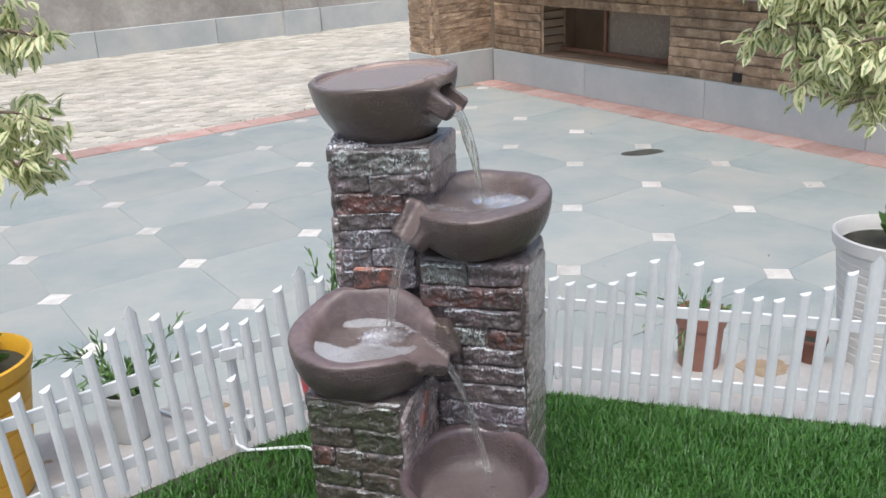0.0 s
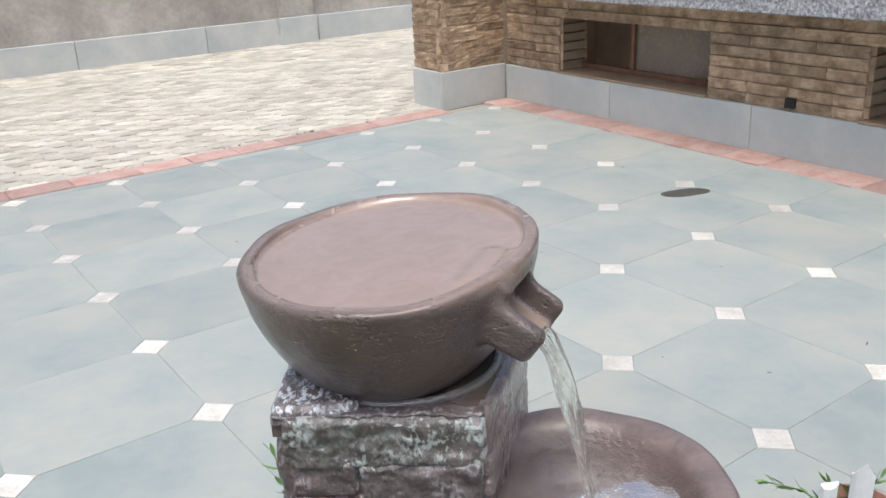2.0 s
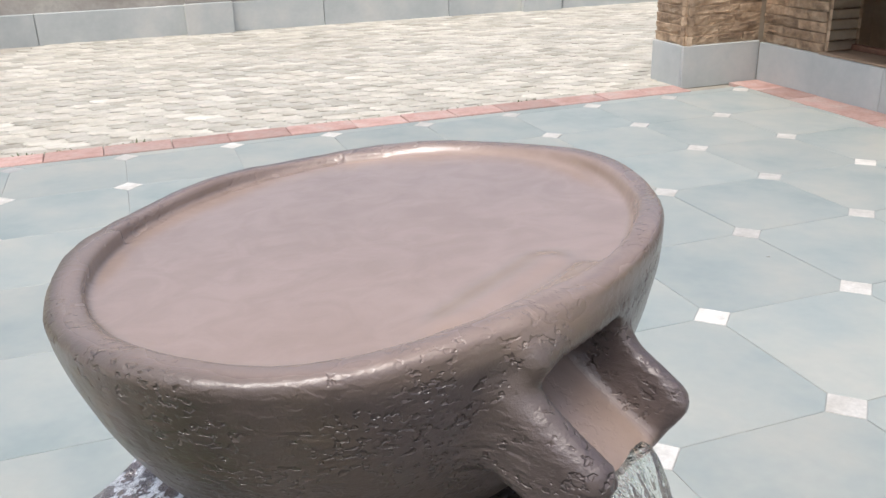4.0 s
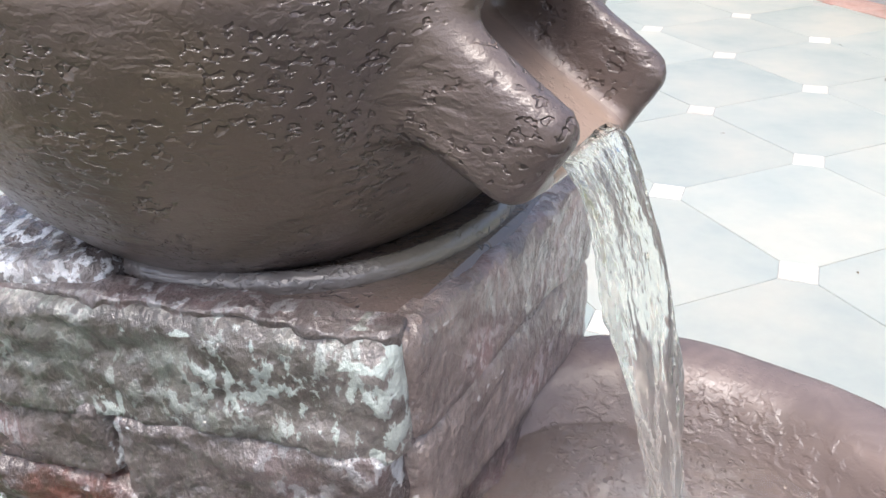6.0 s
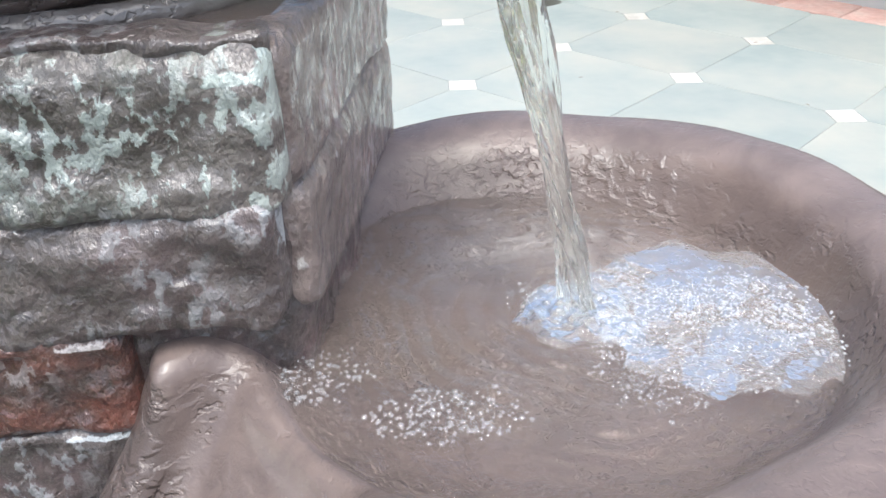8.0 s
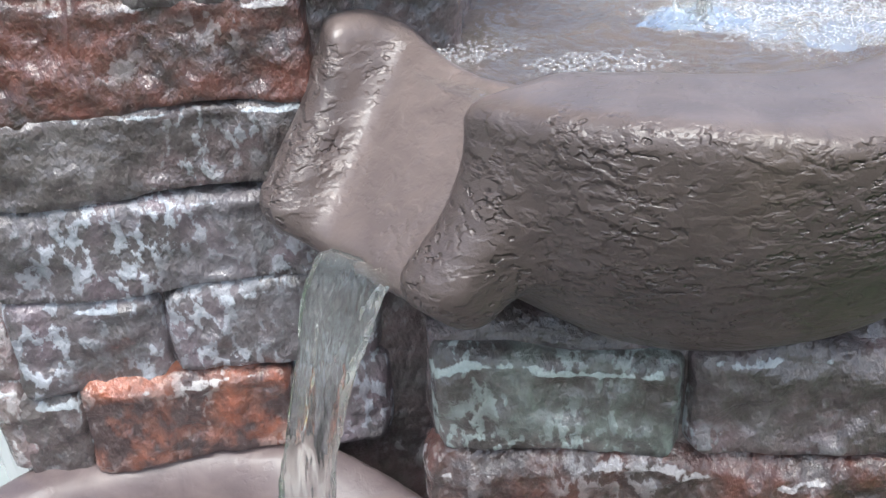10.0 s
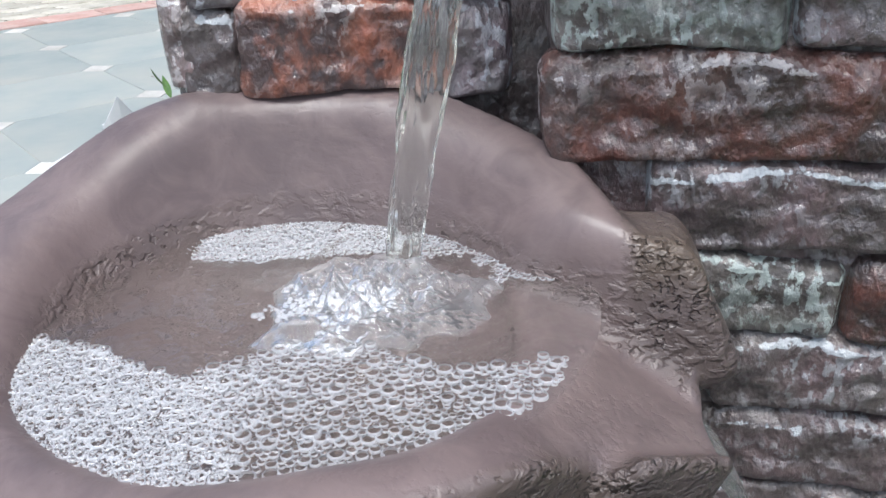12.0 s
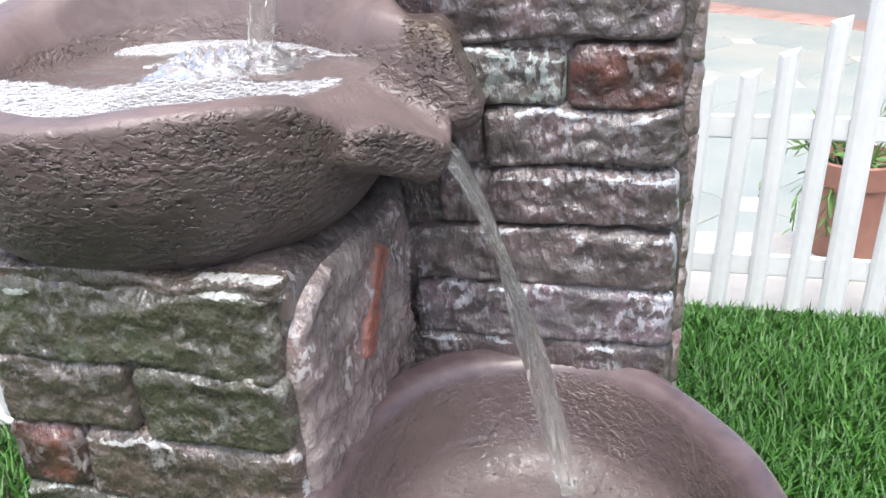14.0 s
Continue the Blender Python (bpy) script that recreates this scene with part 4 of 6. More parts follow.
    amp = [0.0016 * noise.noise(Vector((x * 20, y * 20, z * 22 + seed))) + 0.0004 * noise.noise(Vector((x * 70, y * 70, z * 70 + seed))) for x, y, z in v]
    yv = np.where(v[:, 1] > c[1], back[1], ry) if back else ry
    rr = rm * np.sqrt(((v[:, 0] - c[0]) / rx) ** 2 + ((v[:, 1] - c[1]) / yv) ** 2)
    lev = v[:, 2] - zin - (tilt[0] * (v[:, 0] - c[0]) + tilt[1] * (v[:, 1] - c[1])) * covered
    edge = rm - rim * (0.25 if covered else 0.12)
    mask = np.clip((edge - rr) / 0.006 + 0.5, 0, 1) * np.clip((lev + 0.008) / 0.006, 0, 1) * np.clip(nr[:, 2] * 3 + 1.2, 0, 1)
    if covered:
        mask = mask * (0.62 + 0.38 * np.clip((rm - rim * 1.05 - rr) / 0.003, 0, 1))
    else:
        # rim tops keep full paint, light from above painted in; wet walls get less
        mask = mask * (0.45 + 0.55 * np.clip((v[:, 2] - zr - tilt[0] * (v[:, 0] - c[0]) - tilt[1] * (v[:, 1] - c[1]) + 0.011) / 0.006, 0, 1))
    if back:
        # upturned back rim painted paler too, against its shade
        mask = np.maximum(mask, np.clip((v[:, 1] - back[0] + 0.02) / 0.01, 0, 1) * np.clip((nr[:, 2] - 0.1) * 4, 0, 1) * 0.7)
    # the smooth, wet floor of the trough takes the inner paint too
    pv = v - root
    ka, kb, ke = pv @ d, pv @ s, pv @ u
    wide = (w0 + (w1 - w0) * np.clip(ka / L, 0, 1)) / 2
    trough = np.clip((L + 0.004 - ka) / 0.004, 0, 1) * np.clip((ka + 0.02) / 0.01, 0, 1) * np.clip((wide * 0.9 - np.abs(kb)) / 0.006 + 0.5, 0, 1) * np.clip((0.012 - np.abs(ke)) / 0.006, 0, 1)
    mask = np.maximum(mask, 0.85 * trough)
    soft = 1 - (0.92 if covered else 0.4) * mask
    v = v + nr * (np.array(amp) * soft)[:, None]
    me = bpy.data.meshes.new("bowl")
    me.from_pydata(v.tolist(), [], q.tolist())
    me.materials.append(mats)
    me.update()
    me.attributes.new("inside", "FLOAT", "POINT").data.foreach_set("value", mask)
    return part("bowl", smooth(me), None, fountain, label)


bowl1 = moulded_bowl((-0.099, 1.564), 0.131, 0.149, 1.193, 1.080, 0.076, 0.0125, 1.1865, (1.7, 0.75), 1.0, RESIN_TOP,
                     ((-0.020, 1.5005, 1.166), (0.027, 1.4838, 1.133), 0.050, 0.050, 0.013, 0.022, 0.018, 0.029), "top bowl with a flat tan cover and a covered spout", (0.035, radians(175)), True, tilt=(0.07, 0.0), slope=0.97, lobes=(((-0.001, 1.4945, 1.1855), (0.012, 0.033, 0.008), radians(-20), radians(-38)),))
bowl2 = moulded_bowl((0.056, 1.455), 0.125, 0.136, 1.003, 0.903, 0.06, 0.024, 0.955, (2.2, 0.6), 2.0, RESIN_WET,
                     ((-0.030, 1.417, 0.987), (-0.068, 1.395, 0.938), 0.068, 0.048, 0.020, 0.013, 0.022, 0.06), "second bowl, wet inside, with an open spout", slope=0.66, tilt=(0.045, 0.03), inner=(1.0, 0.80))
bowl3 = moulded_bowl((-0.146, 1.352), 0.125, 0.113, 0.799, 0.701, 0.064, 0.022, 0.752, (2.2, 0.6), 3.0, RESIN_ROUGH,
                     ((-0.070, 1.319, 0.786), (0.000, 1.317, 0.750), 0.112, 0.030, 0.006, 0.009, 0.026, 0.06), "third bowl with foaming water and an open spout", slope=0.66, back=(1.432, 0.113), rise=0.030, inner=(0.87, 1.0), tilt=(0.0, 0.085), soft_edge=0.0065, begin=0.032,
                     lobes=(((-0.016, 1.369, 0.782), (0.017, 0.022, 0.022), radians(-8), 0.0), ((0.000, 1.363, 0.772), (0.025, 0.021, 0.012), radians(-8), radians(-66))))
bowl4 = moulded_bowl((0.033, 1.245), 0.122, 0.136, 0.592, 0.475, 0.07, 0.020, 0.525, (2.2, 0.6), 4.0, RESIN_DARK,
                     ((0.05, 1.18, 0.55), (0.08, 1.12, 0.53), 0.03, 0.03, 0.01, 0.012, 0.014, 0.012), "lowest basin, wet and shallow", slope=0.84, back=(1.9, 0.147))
for bw, (cx, cy, z, r1, r2) in ((bowl1, (-0.093, 1.554, 1.0862, 0.0845, 0.088)), (bowl3, (-0.146, 1.352, 0.7075, 0.076, 0.072))):
    tv, tf = tube([(cx + r1 * math.cos(k * math.pi / 24), cy + r2 * math.sin(k * math.pi / 24), z) for k in range(49)], 0.0046, 10)
    part("foot_ring", mesh_of("foot_ring", tv, tf, RING if bw is bowl1 else SLAB_TOP, True), None, bw, "glossy silvery moulded foot ring" if bw is bowl1 else "dark glossy moulded foot ring")
# ---- water: pools, streams, foam ----
def pool(bowl, cx, cy, rx, ry, z, seed, fall, name="water"):
    """The water in a bowl, with rings spreading from where the stream falls in."""
    n, m = 200, 90
    def ring(x, y):
        d = math.hypot(x - fall[0], y - fall[1]) * (1 + 0.25 * noise.noise(Vector((x * 25, y * 25, seed))))
        return 0.0010 * math.exp(-d / 0.045) * math.sin(2 * math.pi * d / 0.0085)

    verts = [(cx, cy, z)]
    for j in range(1, m + 1):
        for i in range(n):
            a = 2 * math.pi * i / n
            r = j / m
            x, y = cx + rx * r * math.cos(a), cy + ry * r * math.sin(a)
            verts.append((x, y, z + (0.0020 * noise.noise(Vector((x * 50, y * 50, seed))) + 0.0008 * noise.noise(Vector((x * 120, y * 120, seed)))) * (1 - r ** 6) + ring(x, y)))
    faces = [(0, 1 + i, 1 + (i + 1) % n) for i in range(n)]
    for j in range(m - 1):
        for i in range(n):
            a, b = 1 + j * n + i, 1 + j * n + (i + 1) % n
            faces.append((a, a + n, b + n, b))
    ob = part(name, mesh_of(name, verts, faces, POOL, True), None, bowl, "clear rippling water")
    ob.visible_shadow = False
    return ob


pool(bowl2, 0.054, 1.455, 0.099, 0.113, 0.984, 1, (0.065, 1.463))
pool(bowl3, -0.134, 1.364, 0.100, 0.106, 0.7855, 2, (-0.10, 1.385))
pool(bowl4, 0.033, 1.250, 0.096, 0.115, 0.545, 3, (0.057, 1.303))


def stream(bowl, p, q, w0, w1, across, seed, thick=0.35, strands=3):
    """Falling water: a sheet that draws together, with ridges along it."""
    p, q = Vector(p), Vector(q)
    ac = Vector((*across, 0)).normalized()
    nrm = ac.cross(U)
    ns, m = 96, 64
    verts, faces = [], []
    for i in range(ns + 1):
        t = i / ns
        c = Vector((p.x + (q.x - p.x) * t ** 0.62, p.y + (q.y - p.y) * t ** 0.62, p.z + (q.z - p.z) * t))
        w = w0 + (w1 - w0) * t ** 0.6
        tw = 0.9 * math.sin(t * 3.2 + seed) * t
        for k in range(m):
            a = 2 * math.pi * k / m
            # thick ropes at both edges of a thin sheet, braided further down
            rope = 0.35 + 0.65 * math.cos(a) ** 2 + 0.45 * t * math.cos(2 * a + 9 * t + seed) ** 2
            rip = 1 + 0.20 * noise.noise(Vector((math.cos(a + 2.2 * t) * 2.2, math.sin(a + 2.2 * t) * 2.2, t * 5 + seed))) + 0.16 * noise.noise(Vector((math.cos(a + 2.2 * t) * 5, math.sin(a + 2.2 * t) * 5, t * 7 + seed))) + 0.05 * noise.noise(Vector((math.cos(a) * 9, math.sin(a) * 9, t * 30 + seed)))
            s, u = math.cos(a) * w / 2 * rip, math.sin(a) * w / 2 * (thick + 0.3 * t) * rope * rip
            s, u = s * math.cos(tw) - u * math.sin(tw), s * math.sin(tw) + u * math.cos(tw)
            verts.append(tuple(c + ac * s + nrm * u))
    for i in range(ns):
        for k in range(m):
            faces.append((i * m + k, i * m + (k + 1) % m, (i + 1) * m + (k + 1) % m, (i + 1) * m + k))
    faces.append(tuple(range(m))[::-1])
    faces.append(tuple(ns * m + k for k in range(m)))
    ob = part("water_stream", mesh_of("water_stream", verts, faces, STREAM, True), None, bowl, "thin clear stream of falling water")
    ob.visible_shadow = False
    return ob


stream(bowl1, (0.026, 1.483, 1.136), (0.065, 1.463, 0.983), 0.036, 0.015, (0.29, 0.95), 1.0)
stream(bowl2, (-0.066, 1.395, 0.941), (-0.103, 1.389, 0.784), 0.027, 0.0125, (0.75, -0.66), 2.0)
stream(bowl3, (-0.009, 1.318, 0.750), (0.057, 1.303, 0.548), 0.032, 0.021, (0.1, 1.0), 3.0)


def bubbles(bowl, c, rx, ry, z, seed, tries, where, size, mat=None, skew=2.2, burst=False):
    """Packed bubbles in drifting patches; where(x, y) gives how likely foam lies there, size the smallest and largest radius."""
    rg = random.Random(seed)
    verts, faces = [], []
    cell, grid = size[1] * 2, {}
    for k in range(tries):
        a, q = rg.uniform(0, 6.2832), math.sqrt(rg.random())
        x, y = c[0] + rx * q * math.cos(a), c[1] + ry * q * math.sin(a)
        likely = where(x, y) + 0.20 * noise.noise(Vector((x * 28, y * 28, seed))) + 0.30 * noise.noise(Vector((x * 60, y * 60, seed))) + 0.22 * noise.noise(Vector((x * 150, y * 150, seed)))
        if likely < 0.38 + 0.22 * rg.random():
            continue
        r = size[0] + (size[1] - size[0]) * rg.random() ** skew * (1 - 0.75 * k / tries)
        gx, gy = int(x / cell), int(y / cell)
        if any((x - px) ** 2 + (y - py) ** 2 < (0.66 * (r + pr)) ** 2 for i in (-1, 0, 1) for j in (-1, 0, 1) for px, py, pr in grid.get((gx + i, gy + j), ())):
            continue
        grid.setdefault((gx, gy), []).append((x, y, r))
        k = len(verts)
        n = 10
        for rr, zz in ((1.0, -0.15), (0.97, 0.22), (0.80, 0.34)) if burst else ((1.0, -0.2), (0.92, 0.30), (0.66, 0.50)):
            for i in range(n):
                b = 2 * math.pi * i / n
                verts.append((x + r * rr * math.cos(b), y + r * rr * math.sin(b), z + r * zz))
        if not burst:
            verts.append((x, y, z + r * 0.58))
        for i in range(n):
            j = (i + 1) % n
            faces.append((k + i, k + j, k + n + j, k + n + i))
            faces.append((k + n + i, k + n + j, k + 2 * n + j, k + 2 * n + i))
            if not burst:
                faces.append((k + 2 * n + i, k + 2 * n + j, k + 3 * n))
    ob = part("foam", mesh_of("foam", verts, faces, mat or FOAM, True), None, bowl, "white foam bubbles on the water")
    tagged(ob, kind="stuff")
    ob.visible_shadow = False


def blob(x, y, *spots):
    return max(math.exp(-((x - cx) / sx) ** 2 - ((y - cy) / sy) ** 2) for cx, cy, sx, sy in spots)


def span(x, lo, hi, soft):
    """1 between lo and hi, falling to 0 within soft outside."""
    return max(0.0, min(1.0, (x - lo) / soft + 1, (hi - x) / soft + 1))


def front_foam(x, y):
    """The crescent that gathers along the near rim of the third bowl."""
    inner = 1.314 + 0.010 * math.sin((x + 0.16) * 55) + 0.02 * span(x, -0.3, -0.20, 0.03)
    return span(y, 1.2, inner, 0.012) * span(x, -0.245, -0.062, 0.020)


def back_foam(x, y):
    return max(span(x, -0.178, -0.112, 0.014) * span(y, 1.400, 1.47, 0.010), 1.1 * blob(x, y, (-0.076, 1.412, 0.022, 0.018), (-0.060, 1.385, 0.018, 0.022), (-0.09, 1.43, 0.02, 0.016)))


POOL_2, POOL_3 = (0.054, 1.455), (-0.138, 1.362)
bubbles(bowl2, POOL_2, 0.094, 0.108, 0.9850, 1, 12000, lambda x, y: 0.95 * blob(x, y, (0.080, 1.470, 0.028, 0.022), (0.105, 1.450, 0.034, 0.030), (0.085, 1.425, 0.035, 0.018)), (0.0004, 0.0010))
# this foam partly stands in for the bright sky reflection on the water
bubbles(bowl2, POOL_2, 0.096, 0.110, 0.9852, 8, 5000, lambda x, y: 0.9 * blob(x, y, (0.135, 1.440, 0.016, 0.034), (0.10, 1.455, 0.022, 0.016)), (0.0004, 0.0010), FINE_FOAM)
bubbles(bowl2, POOL_2, 0.094, 0.108, 0.9850, 5, 9000, lambda x, y: 0.9 * blob(x, y, (-0.022, 1.443, 0.022, 0.014), (0.01, 1.42, 0.03, 0.012)), (0.0005, 0.0012))
bubbles(bowl3, POOL_3, 0.100, 0.102, 0.7861, 2, 26000, front_foam, (0.0010, 0.0030), FINE_FOAM, 1.2, True)
# denser fine foam on the left also stands in for the water's bright sheen
bubbles(bowl3, POOL_3, 0.100, 0.102, 0.7862, 7, 60000, lambda x, y: front_foam(x, y) * span(x, -0.26, -0.185, 0.055), (0.0003, 0.0008), FINE_FOAM)
bubbles(bowl3, POOL_3, 0.100, 0.102, 0.7861, 3, 30000, back_foam, (0.0008, 0.0022), FINE_FOAM, 1.3, True)
bubbles(bowl3, POOL_3, 0.100, 0.102, 0.7861, 4, 40000, lambda x, y: back_foam(x, y) * span(x, -0.2, -0.105, 0.02), (0.0003, 0.0009), FINE_FOAM)


def churn(bowl, c, rx, ry, z, high, seed, mat=CHURN, label="clear churning water under the stream"):
    """The boiling mound where the stream plunges in: clear lumps of water full of air."""
    n, m = 96, 40
    verts, faces = [], []
    for j in range(m + 1):
        for i in range(n):
            a, r = 2 * math.pi * i / n, j / m
            x, y = c[0] + rx * r * math.cos(a) * (1 + 0.12 * math.sin(3 * a + seed) + 0.35 * noise.noise(Vector((2.2 * math.cos(a), 2.2 * math.sin(a), seed)))), c[1] + ry * r * math.sin(a) * (1 + 0.35 * noise.noise(Vector((2.6 * math.cos(a), 2.6 * math.sin(a), seed + 4))))
            k = max(0.0, 1 - r ** 2) ** 0.7
            lump = abs(noise.noise(Vector((x * 130, y * 130, seed)))) + 0.6 * abs(noise.noise(Vector((x * 270, y * 270, seed + 3))))
            verts.append((x, y, z - 0.0012 + high * k * (0.35 + 0.9 * lump)))
    for j in range(m):
        for i in range(n):
            a, b = j * n + i, j * n + (i + 1) % n
            faces.append((a, b, b + n, a + n))
    ob = part("splash", mesh_of("splash", verts, faces, mat, True), None, bowl, label)
    ob.visible_shadow = False


churn(bowl3, (-0.114, 1.354), 0.040, 0.036, 0.786, 0.0115, 2.0)
bubbles(bowl3, POOL_3, 0.100, 0.102, 0.7895, 9, 30000, lambda x, y: 0.62 * blob(x, y, (-0.125, 1.350, 0.028, 0.024)), (0.0006, 0.0018), FINE_FOAM)
churn(bowl2, (0.066, 1.462), 0.020, 0.018, 0.9845, 0.005, 5.0)
churn(bowl2, (0.110, 1.454), 0.044, 0.046, 0.9846, 0.0020, 8.0, AERATED, "milky water full of fine air")

# ---- picket fences ----
HEIGHTS = (0.429, 0.374, 0.339, 0.316, 0.303, 0.301, 0.317, 0.340, 0.375)


def picket_mesh(h, w):
    """A half-round picket with a slanted, pointed or chamfered top."""
    verts, faces = [], []
    prof = [(-w / 2, 0.002), (-w / 2, -0.004), (-w * 0.32, -0.0085), (0, -0.0105), (w * 0.32, -0.0085), (w / 2, -0.004), (w / 2, 0.002)]
    tall = h > 0.40
    for z, s in ((0, 1), (h - (0.03 if tall else 0.012), 1)):
        for x, y in prof:
            top = z
            if z > 0.1:
                top = (h - abs(x) * 1.6) if tall else (h - 0.010 + 0.35 * x)
                top += 0 if y > -0.006 or tall else -0.004
            verts.append((x * s, y, top))
    n = len(prof)
    for i in range(n):
        faces.append((i, (i + 1) % n, n + (i + 1) % n, n + i))
    faces += [tuple(range(n))[::-1], tuple(range(n, 2 * n))]
    return mesh_of("picket", verts, faces, WHITE)


PICKETS = {h: picket_mesh(h, 0.029 if h > 0.40 else 0.0220) for h in set(HEIGHTS)}


def fence(p, heading, first, count, step, label, skew=0.0, broken=()):
    """A run of pickets from p along a heading in degrees; first: the place of the first picket in the wave of heights."""
    f = thing("picket_fence", label, "fence", Matrix.Translation((*p, LAWN)) @ pose(0, 0, 0, -1.5, 0, heading), "white garden fences")
    rg = random.Random(first + count)
    for i in range(count):
        h = HEIGHTS[(first + i) % 9]
        me = picket_mesh(0.195, 0.0205) if i in broken else PICKETS[h]
        part("picket", me, None, f, "chipped picket with a ragged top" if i in broken else "", m=Matrix.Translation((i * step, 0, -0.018 if h > 0.40 else rg.uniform(0.0, 0.006))) @ pose(0, 0, 0, 0, skew + rg.uniform(-1.0, 1.0), 0))
    for z in (0.047, 0.225):
        part("rail", box_bm(-0.02, 0.003, z, (count - 1) * step + 0.02, 0.010, z + 0.029, 0.002), WHITE, f)
    for z in (0.044, 0.222):
        part("clip", box_bm(step * 0.36, -0.006, z, step * 0.62, 0.014, z + 0.036, 0.002), WHITE, f)
    return f


fence((0.2195, 1.932), -15.4, 3, 22, 0.0462, "white plastic picket fence with scalloped top beside the lawn", 1.8)
fence((-1.036, 1.295), 40.2, 7, 16, 0.0475, "white plastic picket fence with a wavy top in front of pots", -2.5)
fence((-0.489, 1.719), 31.3, 5, 8, 0.0470, "white plastic picket fence with one chipped picket", -2.0, (0,))
fence((-0.150, 1.905), 5.0, 4, 7, 0.05, "white plastic picket fence behind the fountain")

# ---- the lawn ----
lawn_bed = part("lawn_soil", mesh_of("lawn_soil", *prism([(-2.1, -0.8), (2.3, -0.8), (2.3, 1.36), (0.90, 1.752), (0.20, 1.945), (-0.16, 1.912), (-0.49, 1.726), (-0.97, 1.34), (-2.1, 0.76)], 0.26, LAWN, 0.004), SOIL))
tagged(lawn_bed, "dark soil under the lawn", "soil", kind="structure")


def grass(name, count, region, h, seed, wide=1.0):
    rg = random.Random(seed)
    verts, faces = [], []
    made = 0
    while made < count:
        x, y = rg.uniform(*region[0]), rg.uniform(*region[1])
        top = 1.932 - 0.2755 * (x - 0.2125) if x > 0.2 else (1.932 if x > -0.15 else (1.719 + 0.608 * (x + 0.489) if x > -0.489 else 1.719 + 0.845 * (x + 0.489)))
        if y > top - 0.004:
            continue
        made += 1
        a, L = rg.uniform(0, 6.283), h * rg.uniform(0.5, 1.3) * (1 + 0.3 * noise.noise(Vector((x * 7, y * 7, 0)))) * (0.45 + 0.55 * min(1.0, (top - y) / 0.09))
        w, b = wide * rg.uniform(0.0010, 0.0020), rg.uniform(0.15, 0.9)
        cx, cy, sx, sy = math.cos(a), math.sin(a), -math.sin(a), math.cos(a)
        k = len(verts)
        for t, ww in ((0, 1), (0.55, 0.8)):
            dx, dz = L * b * t * t, L * t * (1 - 0.25 * b * t)
            verts += [(x + cx * dx - sx * w * ww, y + cy * dx - sy * w * ww, LAWN - 0.004 + dz), (x + cx * dx + sx * w * ww, y + cy * dx + sy * w * ww, LAWN - 0.004 + dz)]
        verts.append((x + cx * L * b, y + cy * L * b, LAWN - 0.004 + L * (1 - 0.25 * b)))
        faces += [(k, k + 1, k + 3, k + 2), (k + 2, k + 3, k + 4)]
    ob = part(name, mesh_of(name, verts, faces, GRASS))
    return tagged(ob, "dense bright green lawn grass", "grass", kind="stuff")


grass("lawn", 78000, ((0.12, 1.35), (1.05, 1.95)), 0.036, 1)
grass("lawn", 6000, ((0.12, 1.6), (0.9, 1.05)), 0.036, 11, 1.6)
grass("lawn", 6000, ((1.35, 1.6), (1.05, 1.7)), 0.036, 12, 1.6)
grass("lawn", 34000, ((-1.3, 0.12), (0.9, 1.93)), 0.036, 2)
grass("lawn", 34000, ((-2.08, 2.28), (-0.78, 0.9)), 0.045, 3, 2.6)
grass("lawn", 9000, ((1.6, 2.28), (0.9, 1.7)), 0.045, 4, 2.0)
grass("lawn", 5000, ((-2.08, -1.3), (0.9, 1.4)), 0.045, 5, 2.0)

# ---- cable ----
cb = [(-0.17, 1.58, 0.33), (-0.27, 1.66, 0.345), (-0.35, 1.70, 0.348), (-0.42, 1.70, 0.345), (-0.475, 1.70, 0.343), (-0.502, 1.715, 0.35), (-0.512, 1.745, 0.36), (-0.525, 1.78, 0.35),
      (-0.56, 1.85, 0.30), (-0.63, 1.92, 0.284), (-0.66, 1.95, 0.30), (-0.69, 1.94, 0.315), (-0.73, 1.955, 0.285), (-0.78, 1.99, 0.282)]
cable = part("cable", mesh_of("cable", *tube(cb, 0.004, 8), WHITE, True))
tagged(cable, "white cable running from the fence to the fountain", "cable")


# ---- pots and plants ----
def pot(name, label, at, profile, mat, soil_z, soil_r, rings=0, n=48):
    t = thing(name, label, "plant pot", Matrix.Translation((*at, 0.275)), "potted plants")
    part("pot", mesh_of("pot", *lathe(profile, n), mat, True), None, t).data.set_sharp_from_angle(angle=radians(40))
    part("soil", mesh_of("soil", *lathe([(0, soil_z), (soil_r * 0.5, soil_z + 0.004), (soil_r, soil_z)], 24), SOIL, True), None, t)
    return t


def leaf_verts(L, w, fold=0.25, curl=0.15):
    """A pointed leaf along +y with a folded midrib."""
    v, f = [], []
    for t, k in ((0, 0.12), (0.25, 0.8), (0.5, 1.0), (0.75, 0.7), (1.0, 0.04)):
        z = -curl * L * t * t
        v += [(-w / 2 * k, L * t, z + fold * w / 2 * k), (0, L * t, z), (w / 2 * k, L * t, z + fold * w / 2 * k)]
    for i in range(4):
        a = i * 3
        f += [(a, a + 1, a + 4, a + 3), (a + 1, a + 2, a + 5, a + 4)]
    return v, f


